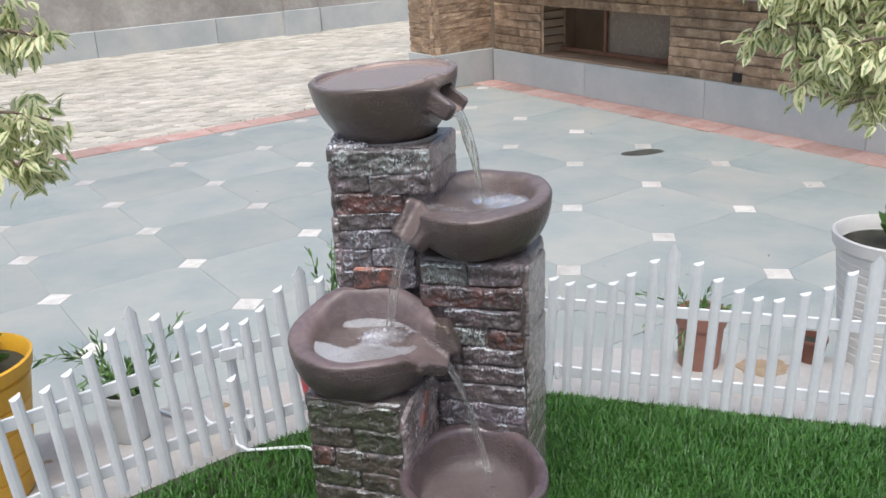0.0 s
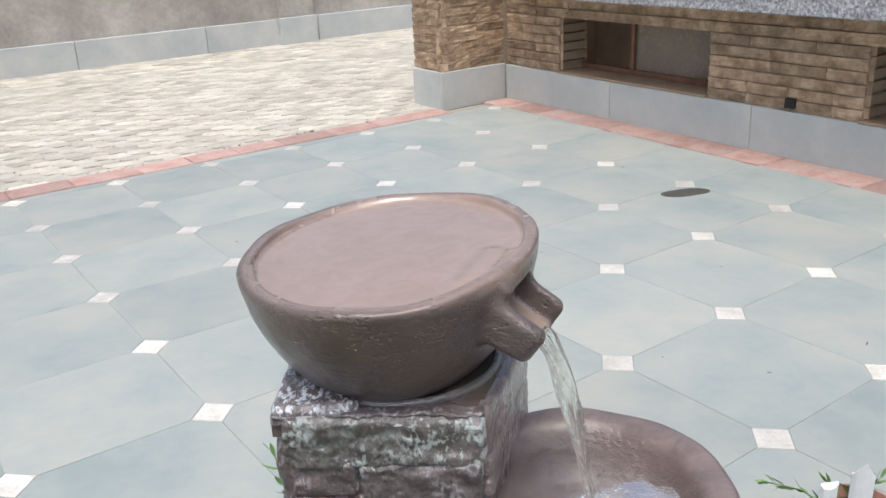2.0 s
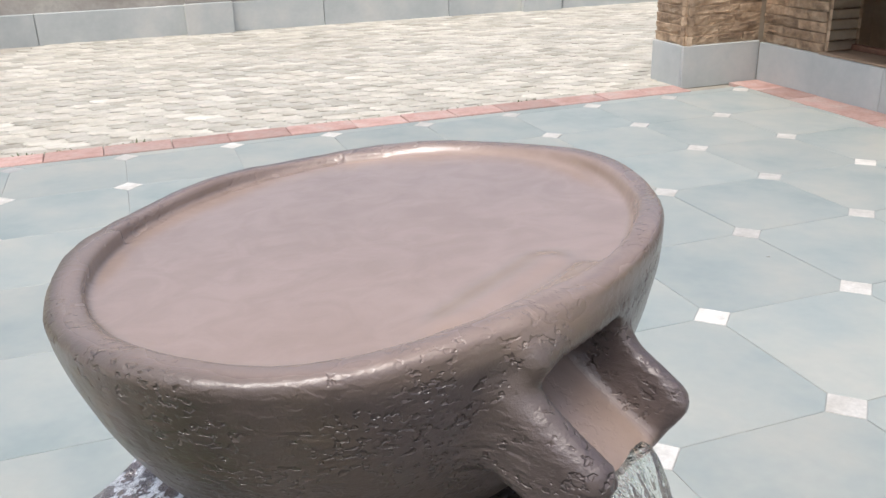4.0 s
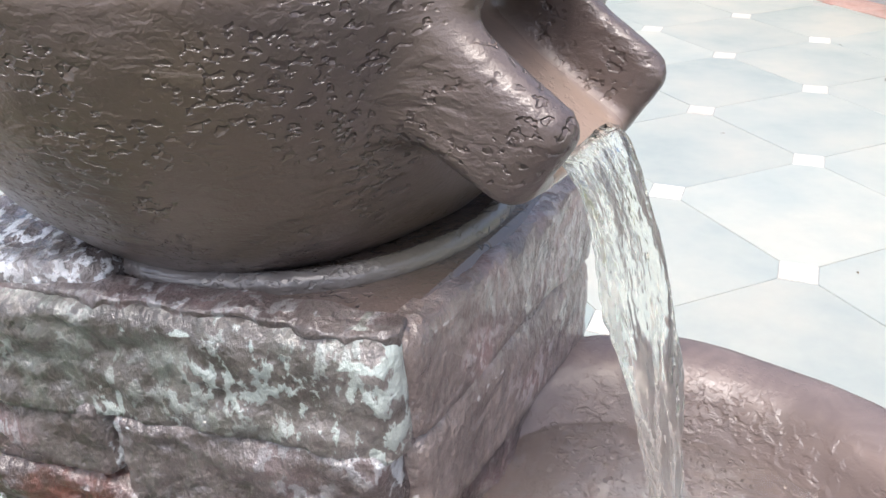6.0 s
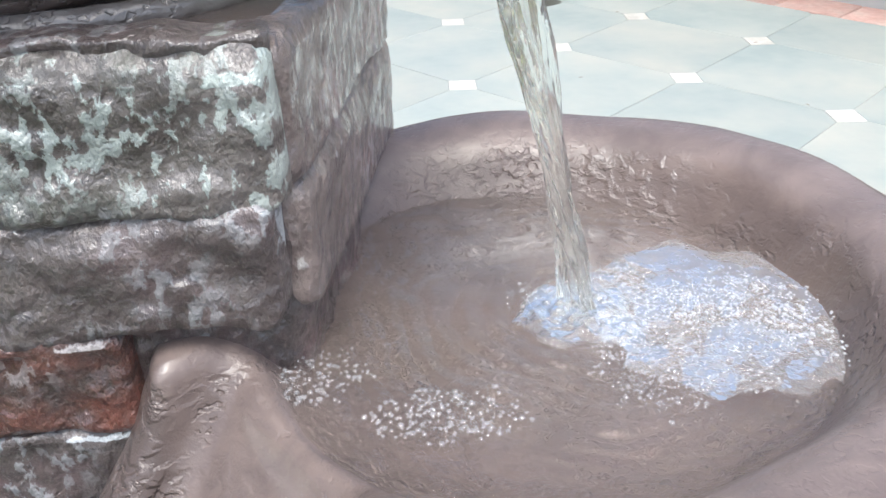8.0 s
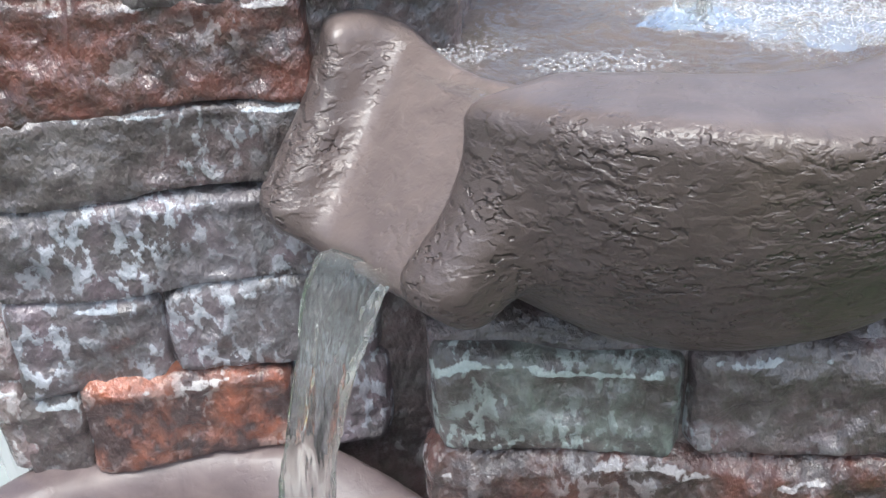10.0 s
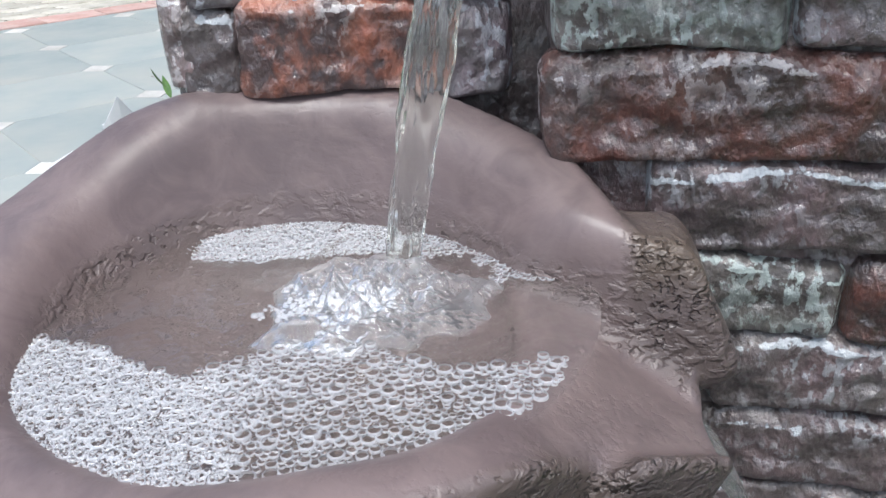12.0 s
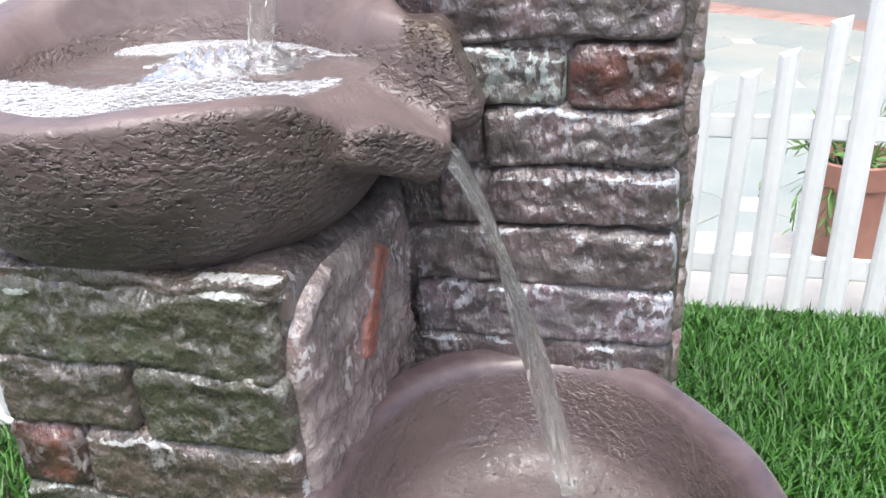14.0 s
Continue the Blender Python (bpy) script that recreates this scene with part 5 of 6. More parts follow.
def foliage(parent, stems, mat, leaf=(0.022, 0.005), per=18, seed=0, name="leaves"):
    """Stems with narrow leaves set round them. stems: lists of points."""
    rg = random.Random(seed)
    sv, sf, lv, lf = [], [], [], []
    for pts in stems:
        v, f = tube(pts, 0.0022, 6, 0.001)
        sf += [tuple(i + len(sv) for i in q) for q in f]
        sv += v
        P = [Vector(p) for p in pts]
        for k in range(per):
            t = (k + 0.5) / per * (len(P) - 1)
            i = min(int(t), len(P) - 2)
            c = P[i].lerp(P[i + 1], t - i)
            d = (P[i + 1] - P[i]).normalized()
            v, f = leaf_verts(leaf[0] * rg.uniform(0.7, 1.25), leaf[1] * rg.uniform(0.8, 1.2))
            q = d.to_track_quat("Y", "Z").to_matrix().to_4x4()
            m = Matrix.Translation(c) @ q @ pose(0, 0, 0, 0, k * 137.5 + rg.uniform(-20, 20), 0) @ pose(0, 0, 0, rg.uniform(25, 70), 0, 0)
            lf += [tuple(i2 + len(lv) for i2 in ff) for ff in f]
            lv += [tuple(m @ Vector(p)) for p in v]
    part("stem_tuft", mesh_of("stem_tuft", sv, sf, LEAF, True), None, parent)
    part(name, mesh_of(name, lv, lf, mat, True), None, parent)


def sprigs(rg, n, spread, rise, droop=0.0, base=(0, 0, 0)):
    out = []
    for k in range(n):
        a = rg.uniform(0, 6.283)
        r, h = rg.uniform(0.4, 1) * spread, rise * rg.uniform(0.6, 1.15)
        out.append([(base[0] + r * t * math.cos(a) * (0.5 + 0.5 * t), base[1] + r * t * math.sin(a) * (0.5 + 0.5 * t), base[2] + h * t - droop * t * t) for t in (0, 0.33, 0.66, 1.0)])
    return out


rg = random.Random(4)
tp = pot("terracotta_pot", "terracotta-coloured plastic pot with a narrow-leaved plant", (0.652, 2.165),
         [(0, 0), (0.052, 0), (0.054, 0.005), (0.061, 0.120), (0.066, 0.122), (0.069, 0.158), (0.064, 0.160), (0.062, 0.154), (0.058, 0.130), (0, 0.128)], TERRA, 0.136, 0.059)
st = sprigs(rg, 8, 0.07, 0.05, 0.01, (0, 0, 0.135)) + [[(-0.03, 0.0, 0.14), (-0.08, -0.02, 0.19), (-0.13, -0.02, 0.18), (-0.16, -0.03, 0.11)], [(-0.03, 0.0, 0.14), (-0.07, -0.02, 0.155), (-0.10, -0.03, 0.11), (-0.10, -0.03, 0.05)], [(-0.04, 0.0, 0.14), (-0.10, 0.01, 0.19), (-0.17, 0.02, 0.205)],
     [(0.0, 0.0, 0.14), (0.0, -0.01, 0.20), (0.02, -0.02, 0.235)], [(-0.02, 0.0, 0.14), (-0.05, -0.01, 0.19), (-0.07, -0.01, 0.225)], [(-0.04, -0.02, 0.13), (-0.06, -0.05, 0.11), (-0.06, -0.06, 0.05)]]
foliage(tp, st, LEAF, (0.026, 0.006), 16, 1)
fv, ff = [], []
for j in range(5):
    v, f = leaf_verts(0.011, 0.009, 0.2, 0.3)
    m = pose(0, 0, 0, 22, 0, 72 * j)
    ff += [tuple(i + len(fv) for i in q) for q in f]
    fv += [tuple(m @ Vector(p)) for p in v]
FLOWER = mesh_of("flower", fv, ff, PINK, True)
fp = pot("flower_pot", "small terracotta pot with a plant bearing pink flowers", (0.165, 2.20),
         [(0, 0), (0.045, 0), (0.055, 0.105), (0.060, 0.107), (0.061, 0.128), (0.055, 0.129), (0.052, 0.11), (0, 0.108)], TERRA, 0.113, 0.052)
foliage(fp, sprigs(rg, 14, 0.08, 0.14, 0.0, (0, 0.01, 0.115)), LEAF, (0.024, 0.009), 12, 6)
for fx, fy, fz in ((-0.03, 0.06, 0.20), (0.005, 0.075, 0.21), (0.015, 0.068, 0.21), (0.05, 0.05, 0.21), (0.062, 0.056, 0.215), (0.058, 0.065, 0.205), (-0.055, 0.05, 0.20), (0.03, 0.03, 0.20)):
    part("flower", FLOWER, None, fp, "small bright pink flower", m=Matrix.Translation((fx, fy, fz + 0.005)) @ pose(0, 0, 0, rg.uniform(-25, 25), rg.uniform(-25, 25), fx * 4000))
sp = pot("small_pot", "small dark terracotta pot with dry soil", (0.955, 2.165),
         [(0, 0), (0.031, 0), (0.038, 0.058), (0.040, 0.060), (0.040, 0.068), (0.036, 0.068), (0.034, 0.05), (0, 0.05)], BROWN_POT, 0.052, 0.034)
wprof = [(0, 0), (0.105, 0)]
for k in range(13):
    z = 0.01 + k * 0.0235
    wprof += [(0.106 + k * 0.0026, z), (0.109 + k * 0.0026, z + 0.018), (0.105 + k * 0.0026, z + 0.0235)]
wprof += [(0.146, 0.318), (0.151, 0.322), (0.153, 0.352), (0.146, 0.355), (0.142, 0.350), (0.137, 0.305), (0, 0.305)]
wp = pot("white_planter", "large cream ribbed plastic planter with soil and seedlings", (1.145, 2.18), wprof, CREAM, 0.312, 0.137)
foliage(wp, sprigs(rg, 7, 0.08, 0.06, 0, (0.0, 0, 0.335)) + [[(0.0, -0.05, 0.335), (0.02, -0.04, 0.42), (0.0, -0.06, 0.50), (0.01, -0.05, 0.56)]], LEAF, (0.034, 0.020), 6, 2)
yprof = [(0, 0), (0.085, 0)]
for k in range(5):
    z = 0.005 + k * 0.058
    yprof += [(0.088 + k * 0.009, z), (0.096 + k * 0.009, z + 0.05), (0.090 + k * 0.009, z + 0.056)]
yprof += [(0.138, 0.300), (0.143, 0.33), (0.137, 0.333), (0.132, 0.325), (0.125, 0.29), (0, 0.29)]
yp = pot("yellow_pot", "yellow plastic pot with horizontal ribs and a leafy plant", (-1.052, 1.665), yprof, YELLOW, 0.295, 0.128)
foliage(yp, sprigs(rg, 12, 0.12, 0.06, 0.02, (0, 0, 0.295)), LEAF, (0.045, 0.026), 7, 3)
gp = pot("white_tub", "greyish white round plastic tub with a spreading narrow-leaved plant", (-0.812, 1.885),
         [(0, 0), (0.043, 0), (0.046, 0.008), (0.052, 0.112), (0.056, 0.114), (0.057, 0.130), (0.052, 0.131), (0.049, 0.112), (0, 0.110)], GREYPOT, 0.115, 0.049)
st = sprigs(rg, 10, 0.10, 0.11, 0.02, (0, 0, 0.11)) + [[(0, 0, 0.12), (-0.06, 0.01, 0.20), (-0.13, -0.01, 0.235), (-0.21, -0.02, 0.22)], [(0, 0, 0.12), (-0.07, 0.02, 0.20), (-0.12, 0, 0.225)],
     [(-0.01, 0, 0.12), (-0.04, 0.01, 0.20), (-0.05, 0.01, 0.275)], [(-0.01, 0, 0.12), (-0.05, -0.01, 0.19), (-0.085, -0.01, 0.25)], [(-0.02, 0, 0.12), (-0.08, -0.02, 0.17), (-0.11, -0.02, 0.13)],
     [(0.02, 0, 0.12), (0.09, 0.01, 0.22), (0.165, 0.02, 0.32)], [(0.02, 0, 0.12), (0.07, 0.0, 0.20), (0.11, 0.01, 0.285)], [(0.02, 0, 0.12), (0.09, 0.0, 0.17), (0.15, 0.01, 0.215)], [(0.0, 0, 0.12), (0.03, 0.01, 0.20), (0.055, 0.01, 0.25)]]
foliage(gp, st, LEAF, (0.032, 0.008), 18, 4)
rp = pot("red_pot", "red plastic pot with an upright narrow-leaved shrub", (-0.345, 2.02),
         [(0, 0), (0.055, 0), (0.070, 0.12), (0.075, 0.122), (0.076, 0.145), (0.070, 0.146), (0.066, 0.12), (0, 0.118)], REDPOT, 0.125, 0.066)
st = sprigs(rg, 7, 0.06, 0.30, 0.0, (0.03, 0, 0.13)) + sprigs(rg, 6, 0.05, 0.20, 0.0, (0.04, 0, 0.13))
foliage(rp, st, LEAF, (0.030, 0.007), 26, 5)

# ---- ficus trees at both sides ----
def across(me):
    me.attributes.new("across", "FLOAT", "POINT").data.foreach_set("value", [(1.0, 0.0, 1.0)[i % 3] for i in range(len(me.vertices))])
    return me


LEAF_V = [across(mesh_of("leaf", *leaf_verts(0.044 * s, 0.021 * s, 0.3, c), FICUS, True)) for s, c in ((1, 0.25), (0.85, 0.45), (1.1, 0.15), (0.7, 0.4))]


def ficus(label, trunk, limbs, count, seed):
    """A small tree: trunk, limbs and drooping variegated leaves round the limb ends."""
    t = thing("ficus_tree", label, "tree")
    tv, tf = tube(trunk, 0.022, 10, 0.012)
    tr = part("trunk", mesh_of("trunk", tv, tf, BARK, True), None, t)
    r2 = random.Random(seed)
    ends = []
    for pts in limbs:
        part("limb", mesh_of("limb", *tube(pts, 0.006, 6, 0.002), BARK, True), None, t)
        P = [Vector(p) for p in pts]
        for i in range(len(P) - 1):
            for k in range(4):
                c = P[i].lerp(P[i + 1], k / 4)
                if i > 0:
                    e = c + Vector((r2.gauss(0, 0.045), r2.gauss(0, 0.045), r2.gauss(-0.01, 0.035)))
                    part("twig", mesh_of("twig", *tube([tuple(c), tuple(c.lerp(e, 0.5) + Vector((0, 0, 0.01))), tuple(e)], 0.002, 5, 0.001), BARK, True), None, t)
                    ends.append((c, e))
    cv, cf = [], []
    for k in range(int(count * 2.3)):
        c, e = r2.choice(ends)
        p = c.lerp(e, r2.uniform(0.0, 0.9)) + Vector((r2.gauss(0, 0.02), 0.03 + r2.gauss(0, 0.02), r2.gauss(0, 0.02)))
        v, f = leaf_verts(0.043, 0.020, 0.3, r2.uniform(0.1, 0.4))
        m = Matrix.Translation(p) @ pose(0, 0, 0, r2.gauss(-50, 22), r2.gauss(0, 30), r2.uniform(0, 360))
        cf += [tuple(i + len(cv) for i in q) for q in f]
        cv += [tuple(m @ Vector(q)) for q in v]
    tagged(part("crown", across(mesh_of("crown", cv, cf, FICUS, True)), None, t), kind="stuff")
    for k in range(count):
        c, e = r2.choice(ends)
        p = c.lerp(e, r2.uniform(0.3, 1.05))
        out = (e - c).normalized()
        yaw = math.degrees(math.atan2(-out.x, out.y)) + r2.gauss(0, 60)
        part("leaf", r2.choice(LEAF_V), None, t, m=Matrix.Translation(p) @ pose(0, 0, 0, r2.gauss(-48, 22), r2.gauss(0, 25), yaw) @ Matrix.Scale(r2.uniform(0.85, 1.3), 4))
    return t


ficus("small ficus tree with cream and green variegated leaves", [(1.25, 1.95, 0.27), (1.23, 1.97, 0.7), (1.20, 1.98, 1.1), (1.12, 2.0, 1.45)],
      [[(1.20, 1.98, 1.15), (0.92, 2.0, 1.19), (0.78, 2.02, 1.19), (0.67, 2.05, 1.17)], [(1.18, 1.98, 1.2), (0.95, 1.95, 1.29), (0.82, 1.95, 1.29), (0.73, 1.98, 1.27)],
       [(1.2, 1.98, 1.05), (1.0, 2.0, 1.11), (0.9, 2.02, 1.10), (0.82, 2.02, 1.07)], [(1.12, 2.0, 1.4), (0.98, 2.0, 1.38), (0.82, 2.0, 1.35)],
       [(1.20, 1.98, 1.1), (0.98, 1.9, 1.17), (0.88, 1.88, 1.17), (0.80, 1.9, 1.14)], [(1.18, 1.98, 1.2), (0.98, 1.96, 1.24), (0.88, 1.98, 1.24), (0.76, 2.0, 1.22)],
       [(1.2, 1.98, 1.0), (1.02, 1.98, 1.04), (0.95, 1.98, 1.03), (0.88, 1.98, 1.01)]], 295, 1)
ficus("small ficus tree with yellow-green variegated leaves", [(-1.25, 1.75, 0.27), (-1.23, 1.76, 0.8), (-1.20, 1.77, 1.2), (-1.10, 1.8, 1.5)],
      [[(-1.20, 1.77, 1.2), (-0.98, 1.78, 1.28), (-0.86, 1.80, 1.27), (-0.79, 1.80, 1.25)], [(-1.22, 1.76, 1.0), (-1.0, 1.76, 1.12), (-0.88, 1.78, 1.11), (-0.80, 1.78, 1.09)],
       [(-1.22, 1.76, 0.9), (-1.02, 1.76, 1.02), (-0.92, 1.77, 1.01), (-0.85, 1.77, 0.99)], [(-1.1, 1.8, 1.45), (-0.95, 1.8, 1.38), (-0.82, 1.8, 1.33)]], 170, 2)

# mud stains on the ledge
mud = material("dry_mud", [(0.28, 0.20, 0.12), (0.38, 0.30, 0.20)], 30, 120, 0.9, 0.3, 0.003)
rg = random.Random(77)
for cx, cy, r in ((0.80, 2.125, 0.045), (0.85, 2.14, 0.03), (0.33, 2.14, 0.02), (-0.62, 2.02, 0.012), (-0.98, 1.78, 0.007)):
    poly = [(r * (1 + 0.35 * rg.uniform(-1, 1)) * math.cos(2 * math.pi * k / 18) * 1.4, r * (1 + 0.35 * rg.uniform(-1, 1)) * math.sin(2 * math.pi * k / 18)) for k in range(18)]
    tagged(part("mud_stain", mesh_of("mud_stain", *prism(poly, 0.0002, 0.0012, 0.0004), mud), m=Matrix.Translation((cx, cy, 0.2742 + 0.01 * r))), "patch of dry brown mud on the cement ledge", "stain", kind="structure")

# ---- paving: octagonal slabs with marble squares, red edging, cement pavers ----
S, O = 0.61, (0.95, 3.9)
CORNER = (0.322, 8.341)


def lat(i, j):
    return (O[0] + S * (i * A2[0] + j * B2[0]), O[1] + S * (i * A2[1] + j * B2[1]))


floor = thing("floor", "grey-green stone court with white marble squares at the corners", "floor", kind="structure")
NRM_L = Vector((-0.607, 0.794))
off_l = 6.275
off_h = 4.785
HN = (0.820, 0.572)


def court(poly):
    """Keep what lies inside the red edging."""
    # nearer than the left edging line
    p = (NRM_L.x * off_l, NRM_L.y * off_l)
    poly = clip(poly, (p[0] + 10 * 0.794, p[1] + 10 * 0.607), (p[0] - 10 * 0.794, p[1] - 10 * 0.607))
    p = (HN[0] * off_h, HN[1] * off_h)
    if poly:
        poly = clip(poly, (p[0] + 10 * 0.572, p[1] - 10 * 0.820), (p[0] - 10 * 0.572, p[1] + 10 * 0.820))
    return poly


bed = part("grout_bed", mesh_of("grout_bed", *prism(court([(-9, -6), (8, -6), (8, 10), (-9, 10)]), -0.055, -0.0035, 0.001), GROUT), None, floor)
C = 0.074
G = 0.0016
full = None
sq = None
for i in range(-9, 5):
    for j in range(-9, 8):
        o = lat(i, j)
        a, b = (S * A2[0], S * A2[1]), (S * B2[0], S * B2[1])
        k, g = C / S, G / S

        def at(u, v):
            return (o[0] + u * a[0] + v * b[0], o[1] + u * a[1] + v * b[1])
        octo = [at(k, g), at(1 - k, g), at(1 - g, k), at(1 - g, 1 - k), at(1 - k, 1 - g), at(k, 1 - g), at(g, 1 - k), at(g, k)]
        cx, cy = at(0.5, 0.5)
        if cy < 1.6 or cx < -6.5 or cx > 4.5 or cy > 9.5:
            continue
        cl = court(octo)
        if len(cl) >= 3:
            if len(cl) == 8 and cl[0] == octo[0]:
                if full is None:
                    vv, ff = prism([(x - cx, y - cy) for x, y in octo], -0.03, 0.0, 0.0015)
                    full = mesh_of("floor_slab", vv, ff, KOTA)
                part("floor_slab", full, None, floor, m=Matrix.Translation((cx, cy, 0.0008 * noise.noise(Vector((cx, cy, 0))))))
            else:
                if cl[0] == cl[-1]:
                    cl = cl[:-1]
                vv, ff = prism([(x - cx, y - cy) for x, y in cl], -0.03, 0.0, 0.0015)
                part("floor_slab", mesh_of("floor_slab", vv, ff, KOTA), None, floor, m=Matrix.Translation((cx, cy, 0)))
        h = C - 0.0022
        sqp = [(o[0] + h * a[0] / S, o[1] + h * a[1] / S), (o[0] + h * b[0] / S, o[1] + h * b[1] / S), (o[0] - h * a[0] / S, o[1] - h * a[1] / S), (o[0] - h * b[0] / S, o[1] - h * b[1] / S)]
        cs = court(sqp)
        if len(cs) == 4 and cs[0] == sqp[0]:
            if sq is None:
                vv, ff = prism([(x - o[0], y - o[1]) for x, y in sqp], -0.03, 0.0006, 0.001)
                sq = mesh_of("marble_inset", vv, ff, MARBLE)
            part("marble_inset", sq, None, floor, m=Matrix.Translation((*o, 0)))

# red edging stones along the house and along the court's far side
edging = thing("edging", "worn reddish stone edging round the court", "edging", kind="structure")
rg = random.Random(12)


def strip(p, d, nrm, length, width, zt, cell):
    x = 0.0
    while x < length:
        w = cell * rg.uniform(0.85, 1.2)
        q = [(x + 0.002, 0.002), (x + w - 0.002, 0.002 + rg.uniform(-0.003, 0.003)), (x + w - 0.002 + rg.uniform(-0.004, 0.004), width - 0.002 + rg.uniform(-0.008, 0.008)), (x + 0.002, width - 0.002)]
        cx, cy = x + w / 2, width / 2
        poly = [((u - cx) * d[0] + (v - cy) * nrm[0], (u - cx) * d[1] + (v - cy) * nrm[1]) for u, v in q]
        if (d[0] * nrm[1] - d[1] * nrm[0]) < 0:
            poly = poly[::-1]
        vv, ff = prism(poly, -0.04, zt + rg.uniform(-0.002, 0.003), 0.004)
        part("edging_stone", mesh_of("edging_stone", vv, ff, RED_BAND), None, edging, m=Matrix.Translation((p[0] + cx * d[0] + cy * nrm[0], p[1] + cx * d[1] + cy * nrm[1], 0)))
        x += w


hc = (HN[0] * off_h, HN[1] * off_h)
# along the house, from the pillar towards the near side
start = (0.125, 8.185)
strip((start[0] + 0.0, start[1] + 0.0), (0.572, -0.820), HN, 6.5, 0.275, 0.004, 0.34)
pl = (NRM_L.x * off_l, NRM_L.y * off_l)
strip((pl[0] - 6.5 * 0.794, pl[1] - 6.5 * 0.607), (0.794, 0.607), (NRM_L.x, NRM_L.y), 10.9, 0.225, 0.006, 0.36)

# cement pavers beyond
yard = thing("pavement", "pale dusty interlocking cement pavers in the yard beyond the court", "pavement", kind="structure")
PW, PH = 0.25, 0.135


def paver_poly(w, h):
    pts = []
    for k in range(7):
        t = k / 6
        pts.append((w * t, 0.018 * math.sin(2 * math.pi * t)))
    for k in range(1, 4):
        pts.append((w + 0.022 * math.sin(math.pi * 2 * k / 4), h * k / 4))
    for k in range(6, -1, -1):
        t = k / 6
        pts.append((w * t, h + 0.018 * math.sin(2 * math.pi * t)))
    for k in range(3, 0, -1):
        pts.append((0.022 * math.sin(math.pi * 2 * k / 4), h * k / 4))
    return [(x - w / 2 + 0.0, y - h / 2) for x, y in pts]


pp = [(x * 0.975, y * 0.965) for x, y in paver_poly(PW, PH)]
pv, pf = prism(pp, -0.03, 0.0, 0.005)
PAV = mesh_of("paver", pv, pf, PAVER)
YROT = pose(0, 0, 0, 0, 0, 37)
base_p = Vector((pl[0] + NRM_L.x * 0.235, pl[1] + NRM_L.y * 0.235, -0.012))
rest_v, rest_f = [], []
made = 0
for r in range(62):
    for c in range(-30, 32):
        px, py = (c + 0.5 * (r % 2)) * PW, (r + 0.5) * PH
        p = base_p + Vector((px * 0.794 - py * 0.607, px * 0.607 + py * 0.794, 0))
        if p.x > 3 or p.x < -7:
            continue
        z = 0.003 * noise.noise(Vector((p.x * 2, p.y * 2, 3))) + rg.uniform(-0.0015, 0.0015)
        m = Matrix.Translation((p.x, p.y, p.z + z)) @ YROT @ pose(0, 0, 0, rg.uniform(-0.6, 0.6), rg.uniform(-0.6, 0.6), rg.uniform(-1, 1))
        if r < 14 and -2.9 < p.x < 0.1 and made < 290:
            part("paver", PAV, None, yard, m=m)
            made += 1
        else:
            k = len(rest_v)
            rest_v += [tuple(m @ Vector(v)) for v in pv]
            rest_f += [tuple(i + k for i in f) for f in pf]
far = part("far_pavers", mesh_of("far_pavers", rest_v, rest_f, PAVER_I), None, yard)
tagged(far, kind="stuff")
part("sand_bed", mesh_of("sand_bed", [(-9, 3, -0.024), (0, 6.9, -0.024), (9, 12, -0.024), (9, 24, -0.024), (-9, 24, -0.024)], [(0, 1, 2, 3, 4)], SAND), None, yard)

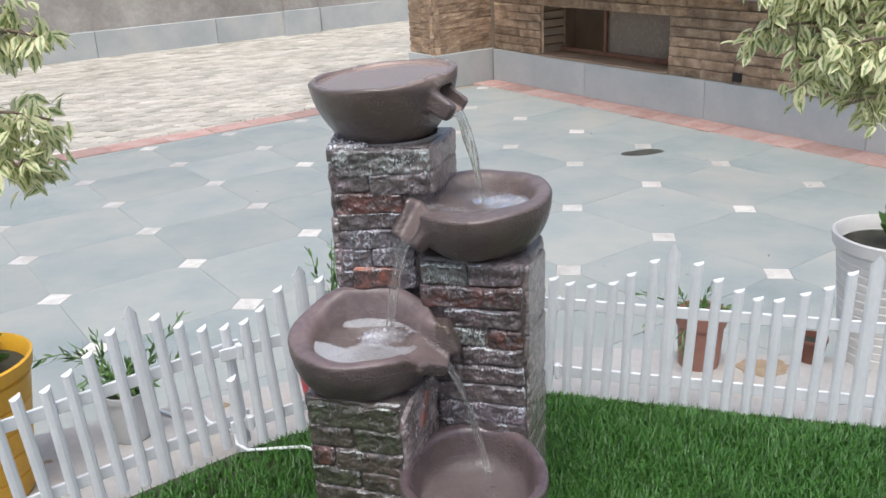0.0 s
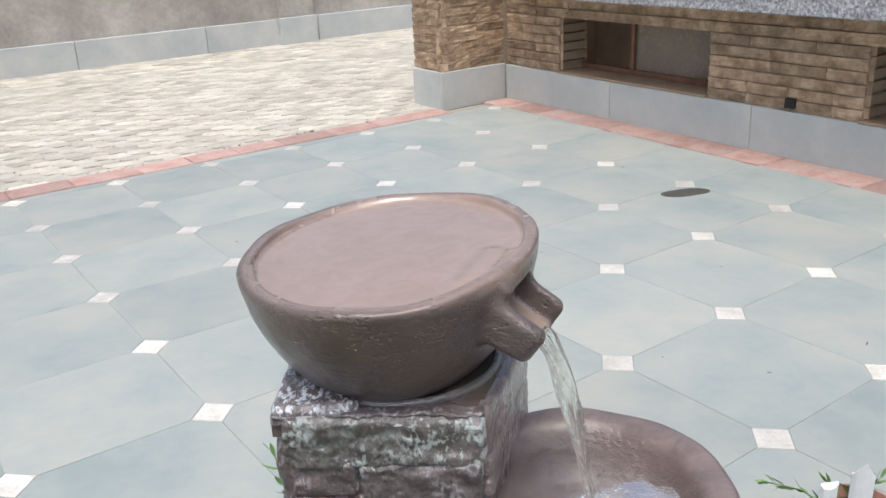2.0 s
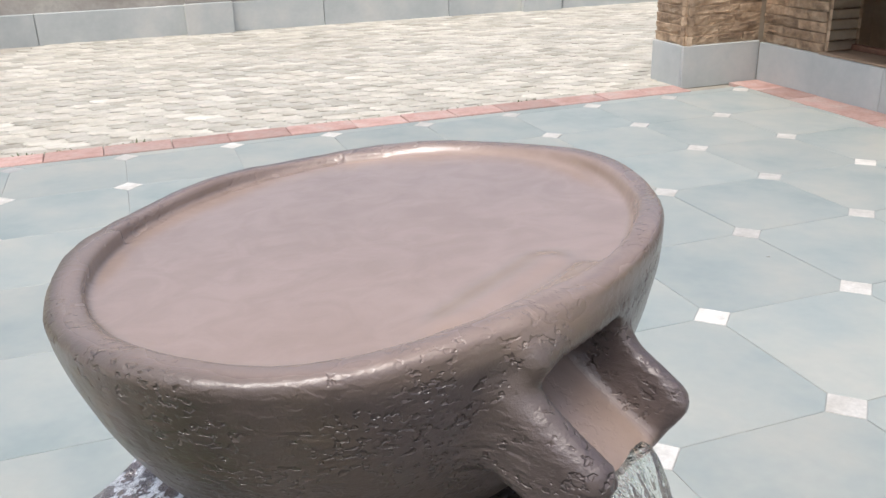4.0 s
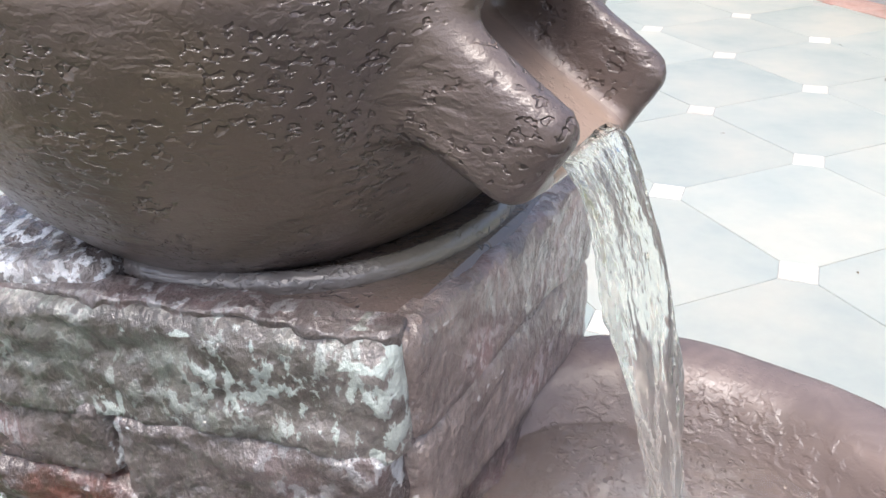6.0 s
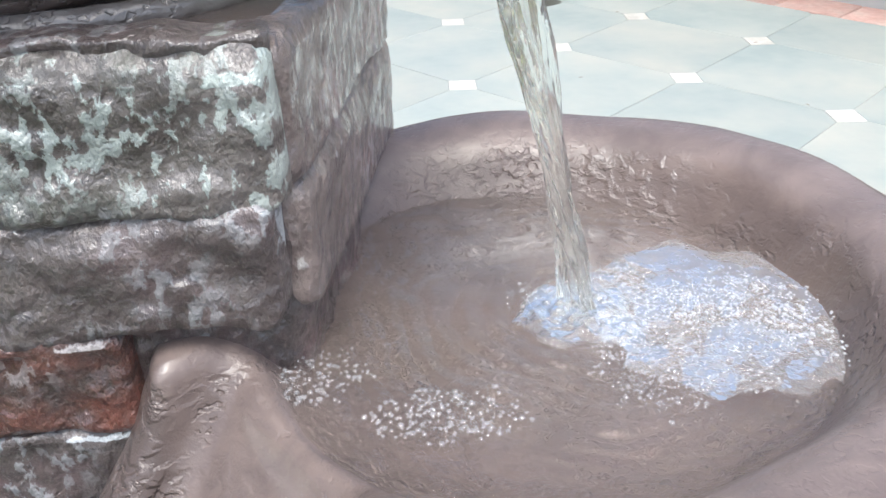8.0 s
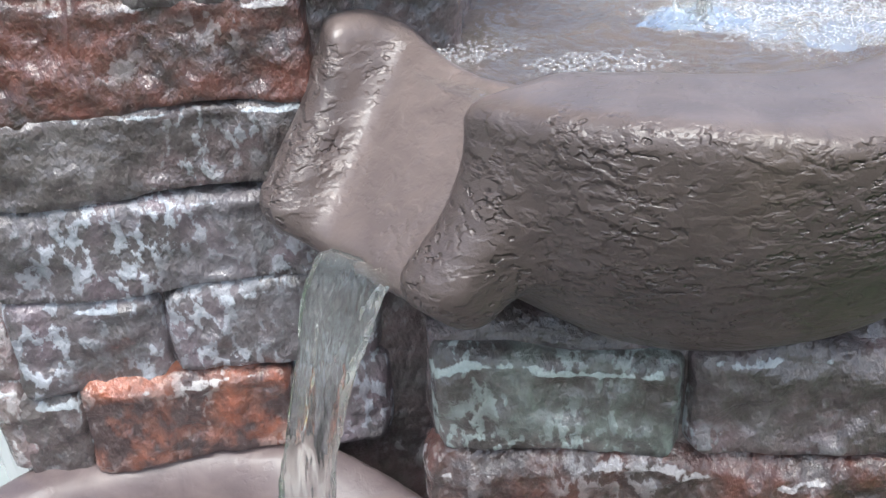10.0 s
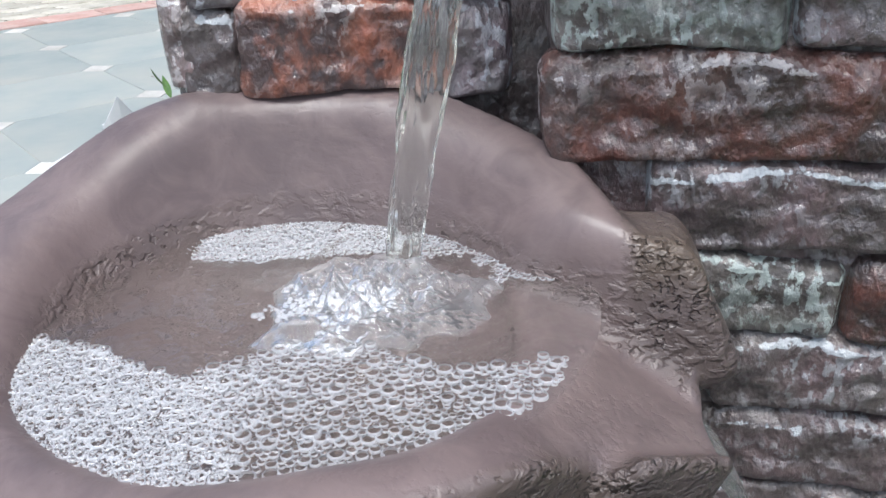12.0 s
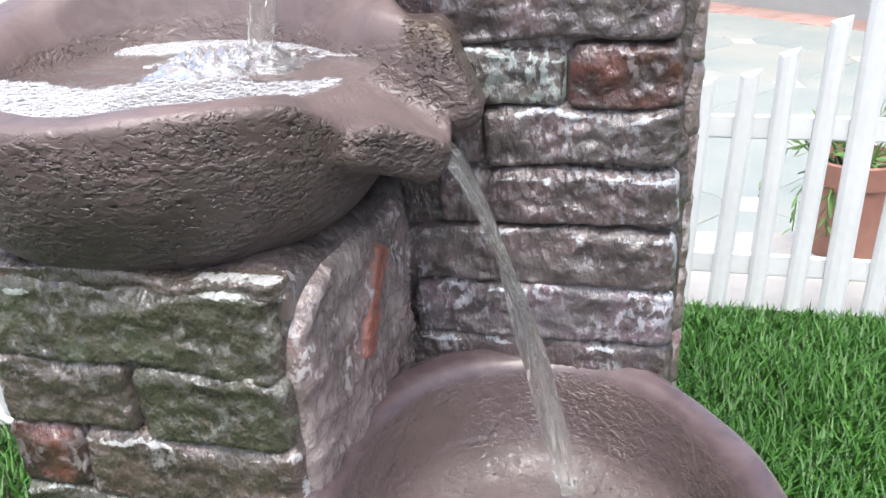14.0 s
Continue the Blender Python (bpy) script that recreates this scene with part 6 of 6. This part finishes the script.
# weeds in the crack beside the edging, and the damp hollow with its drain
wv, wf = [], []
for k in range(420):
    s = rg.uniform(-3.5, 4.2)
    if noise.noise(Vector((s * 2.2, 0, 5))) < 0.05:
        continue
    c = Vector((pl[0] + NRM_L.x * 0.232 + s * 0.794 + rg.gauss(0, 0.012), pl[1] + NRM_L.y * 0.232 + s * 0.607 + rg.gauss(0, 0.012), -0.01))
    v, f = leaf_verts(rg.uniform(0.02, 0.045), 0.010)
    m = Matrix.Translation(c) @ pose(0, 0, 0, rg.uniform(10, 75), 0, rg.uniform(0, 360))
    wf += [tuple(i + len(wv) for i in q) for q in f]
    wv += [tuple(m @ Vector(p)) for p in v]
weeds = part("weeds", mesh_of("weeds", wv, wf, material("dry_weed", [(0.10, 0.09, 0.04), (0.09, 0.12, 0.04)], 5, 50, 0.8, 0, per="island", vary=0.3), True))
tagged(weeds, "small dry weeds growing in the crack beside the edging", "weeds", kind="stuff")
dr = (1.155, 5.445)
poly = []
for k in range(20):
    a = 2 * math.pi * k / 20
    r = 0.105 * (1 + 0.25 * math.sin(2 * a + 0.5))
    poly.append((r * math.cos(a) * 1.15, r * math.sin(a) * 0.75))
drain = part("damp_patch", mesh_of("damp_patch", *prism(poly, 0.0005, 0.0016, 0.0004), material("damp_silt", [(0.05, 0.052, 0.042), (0.095, 0.095, 0.08)], 8, 60, 0.35, 0.1, 0.002)), m=Matrix.Translation((*dr, 0)))
tagged(drain, "dark damp silt patch round the drain square", "stain", kind="structure")

# a few dry leaves and bits blown over the slabs
rg = random.Random(31)
dry = material("dry_leaf", [(0.20, 0.13, 0.06), (0.12, 0.10, 0.06)], 20, 80, 0.8, 0, per="object", vary=0.3)
litter = mesh_of("dry_leaf", *leaf_verts(0.022, 0.007, 0.5, 0.5), dry, True)
for x, y in ((0.62, 3.55), (0.95, 3.42), (1.35, 3.62), (1.72, 3.9), (0.30, 4.6), (1.05, 4.35), (-0.55, 3.7), (-1.2, 4.9), (1.9, 4.6), (0.9, 6.0), (-0.4, 5.6), (1.5, 5.2)):
    tagged(part("dry_leaf", litter, m=Matrix.Translation((x, y, 0.004)) @ pose(0, 0, 0, 8, 0, rg.uniform(0, 360))), "tiny curled dry brown leaf lying on the slabs", "leaf", "dry leaves on the court")
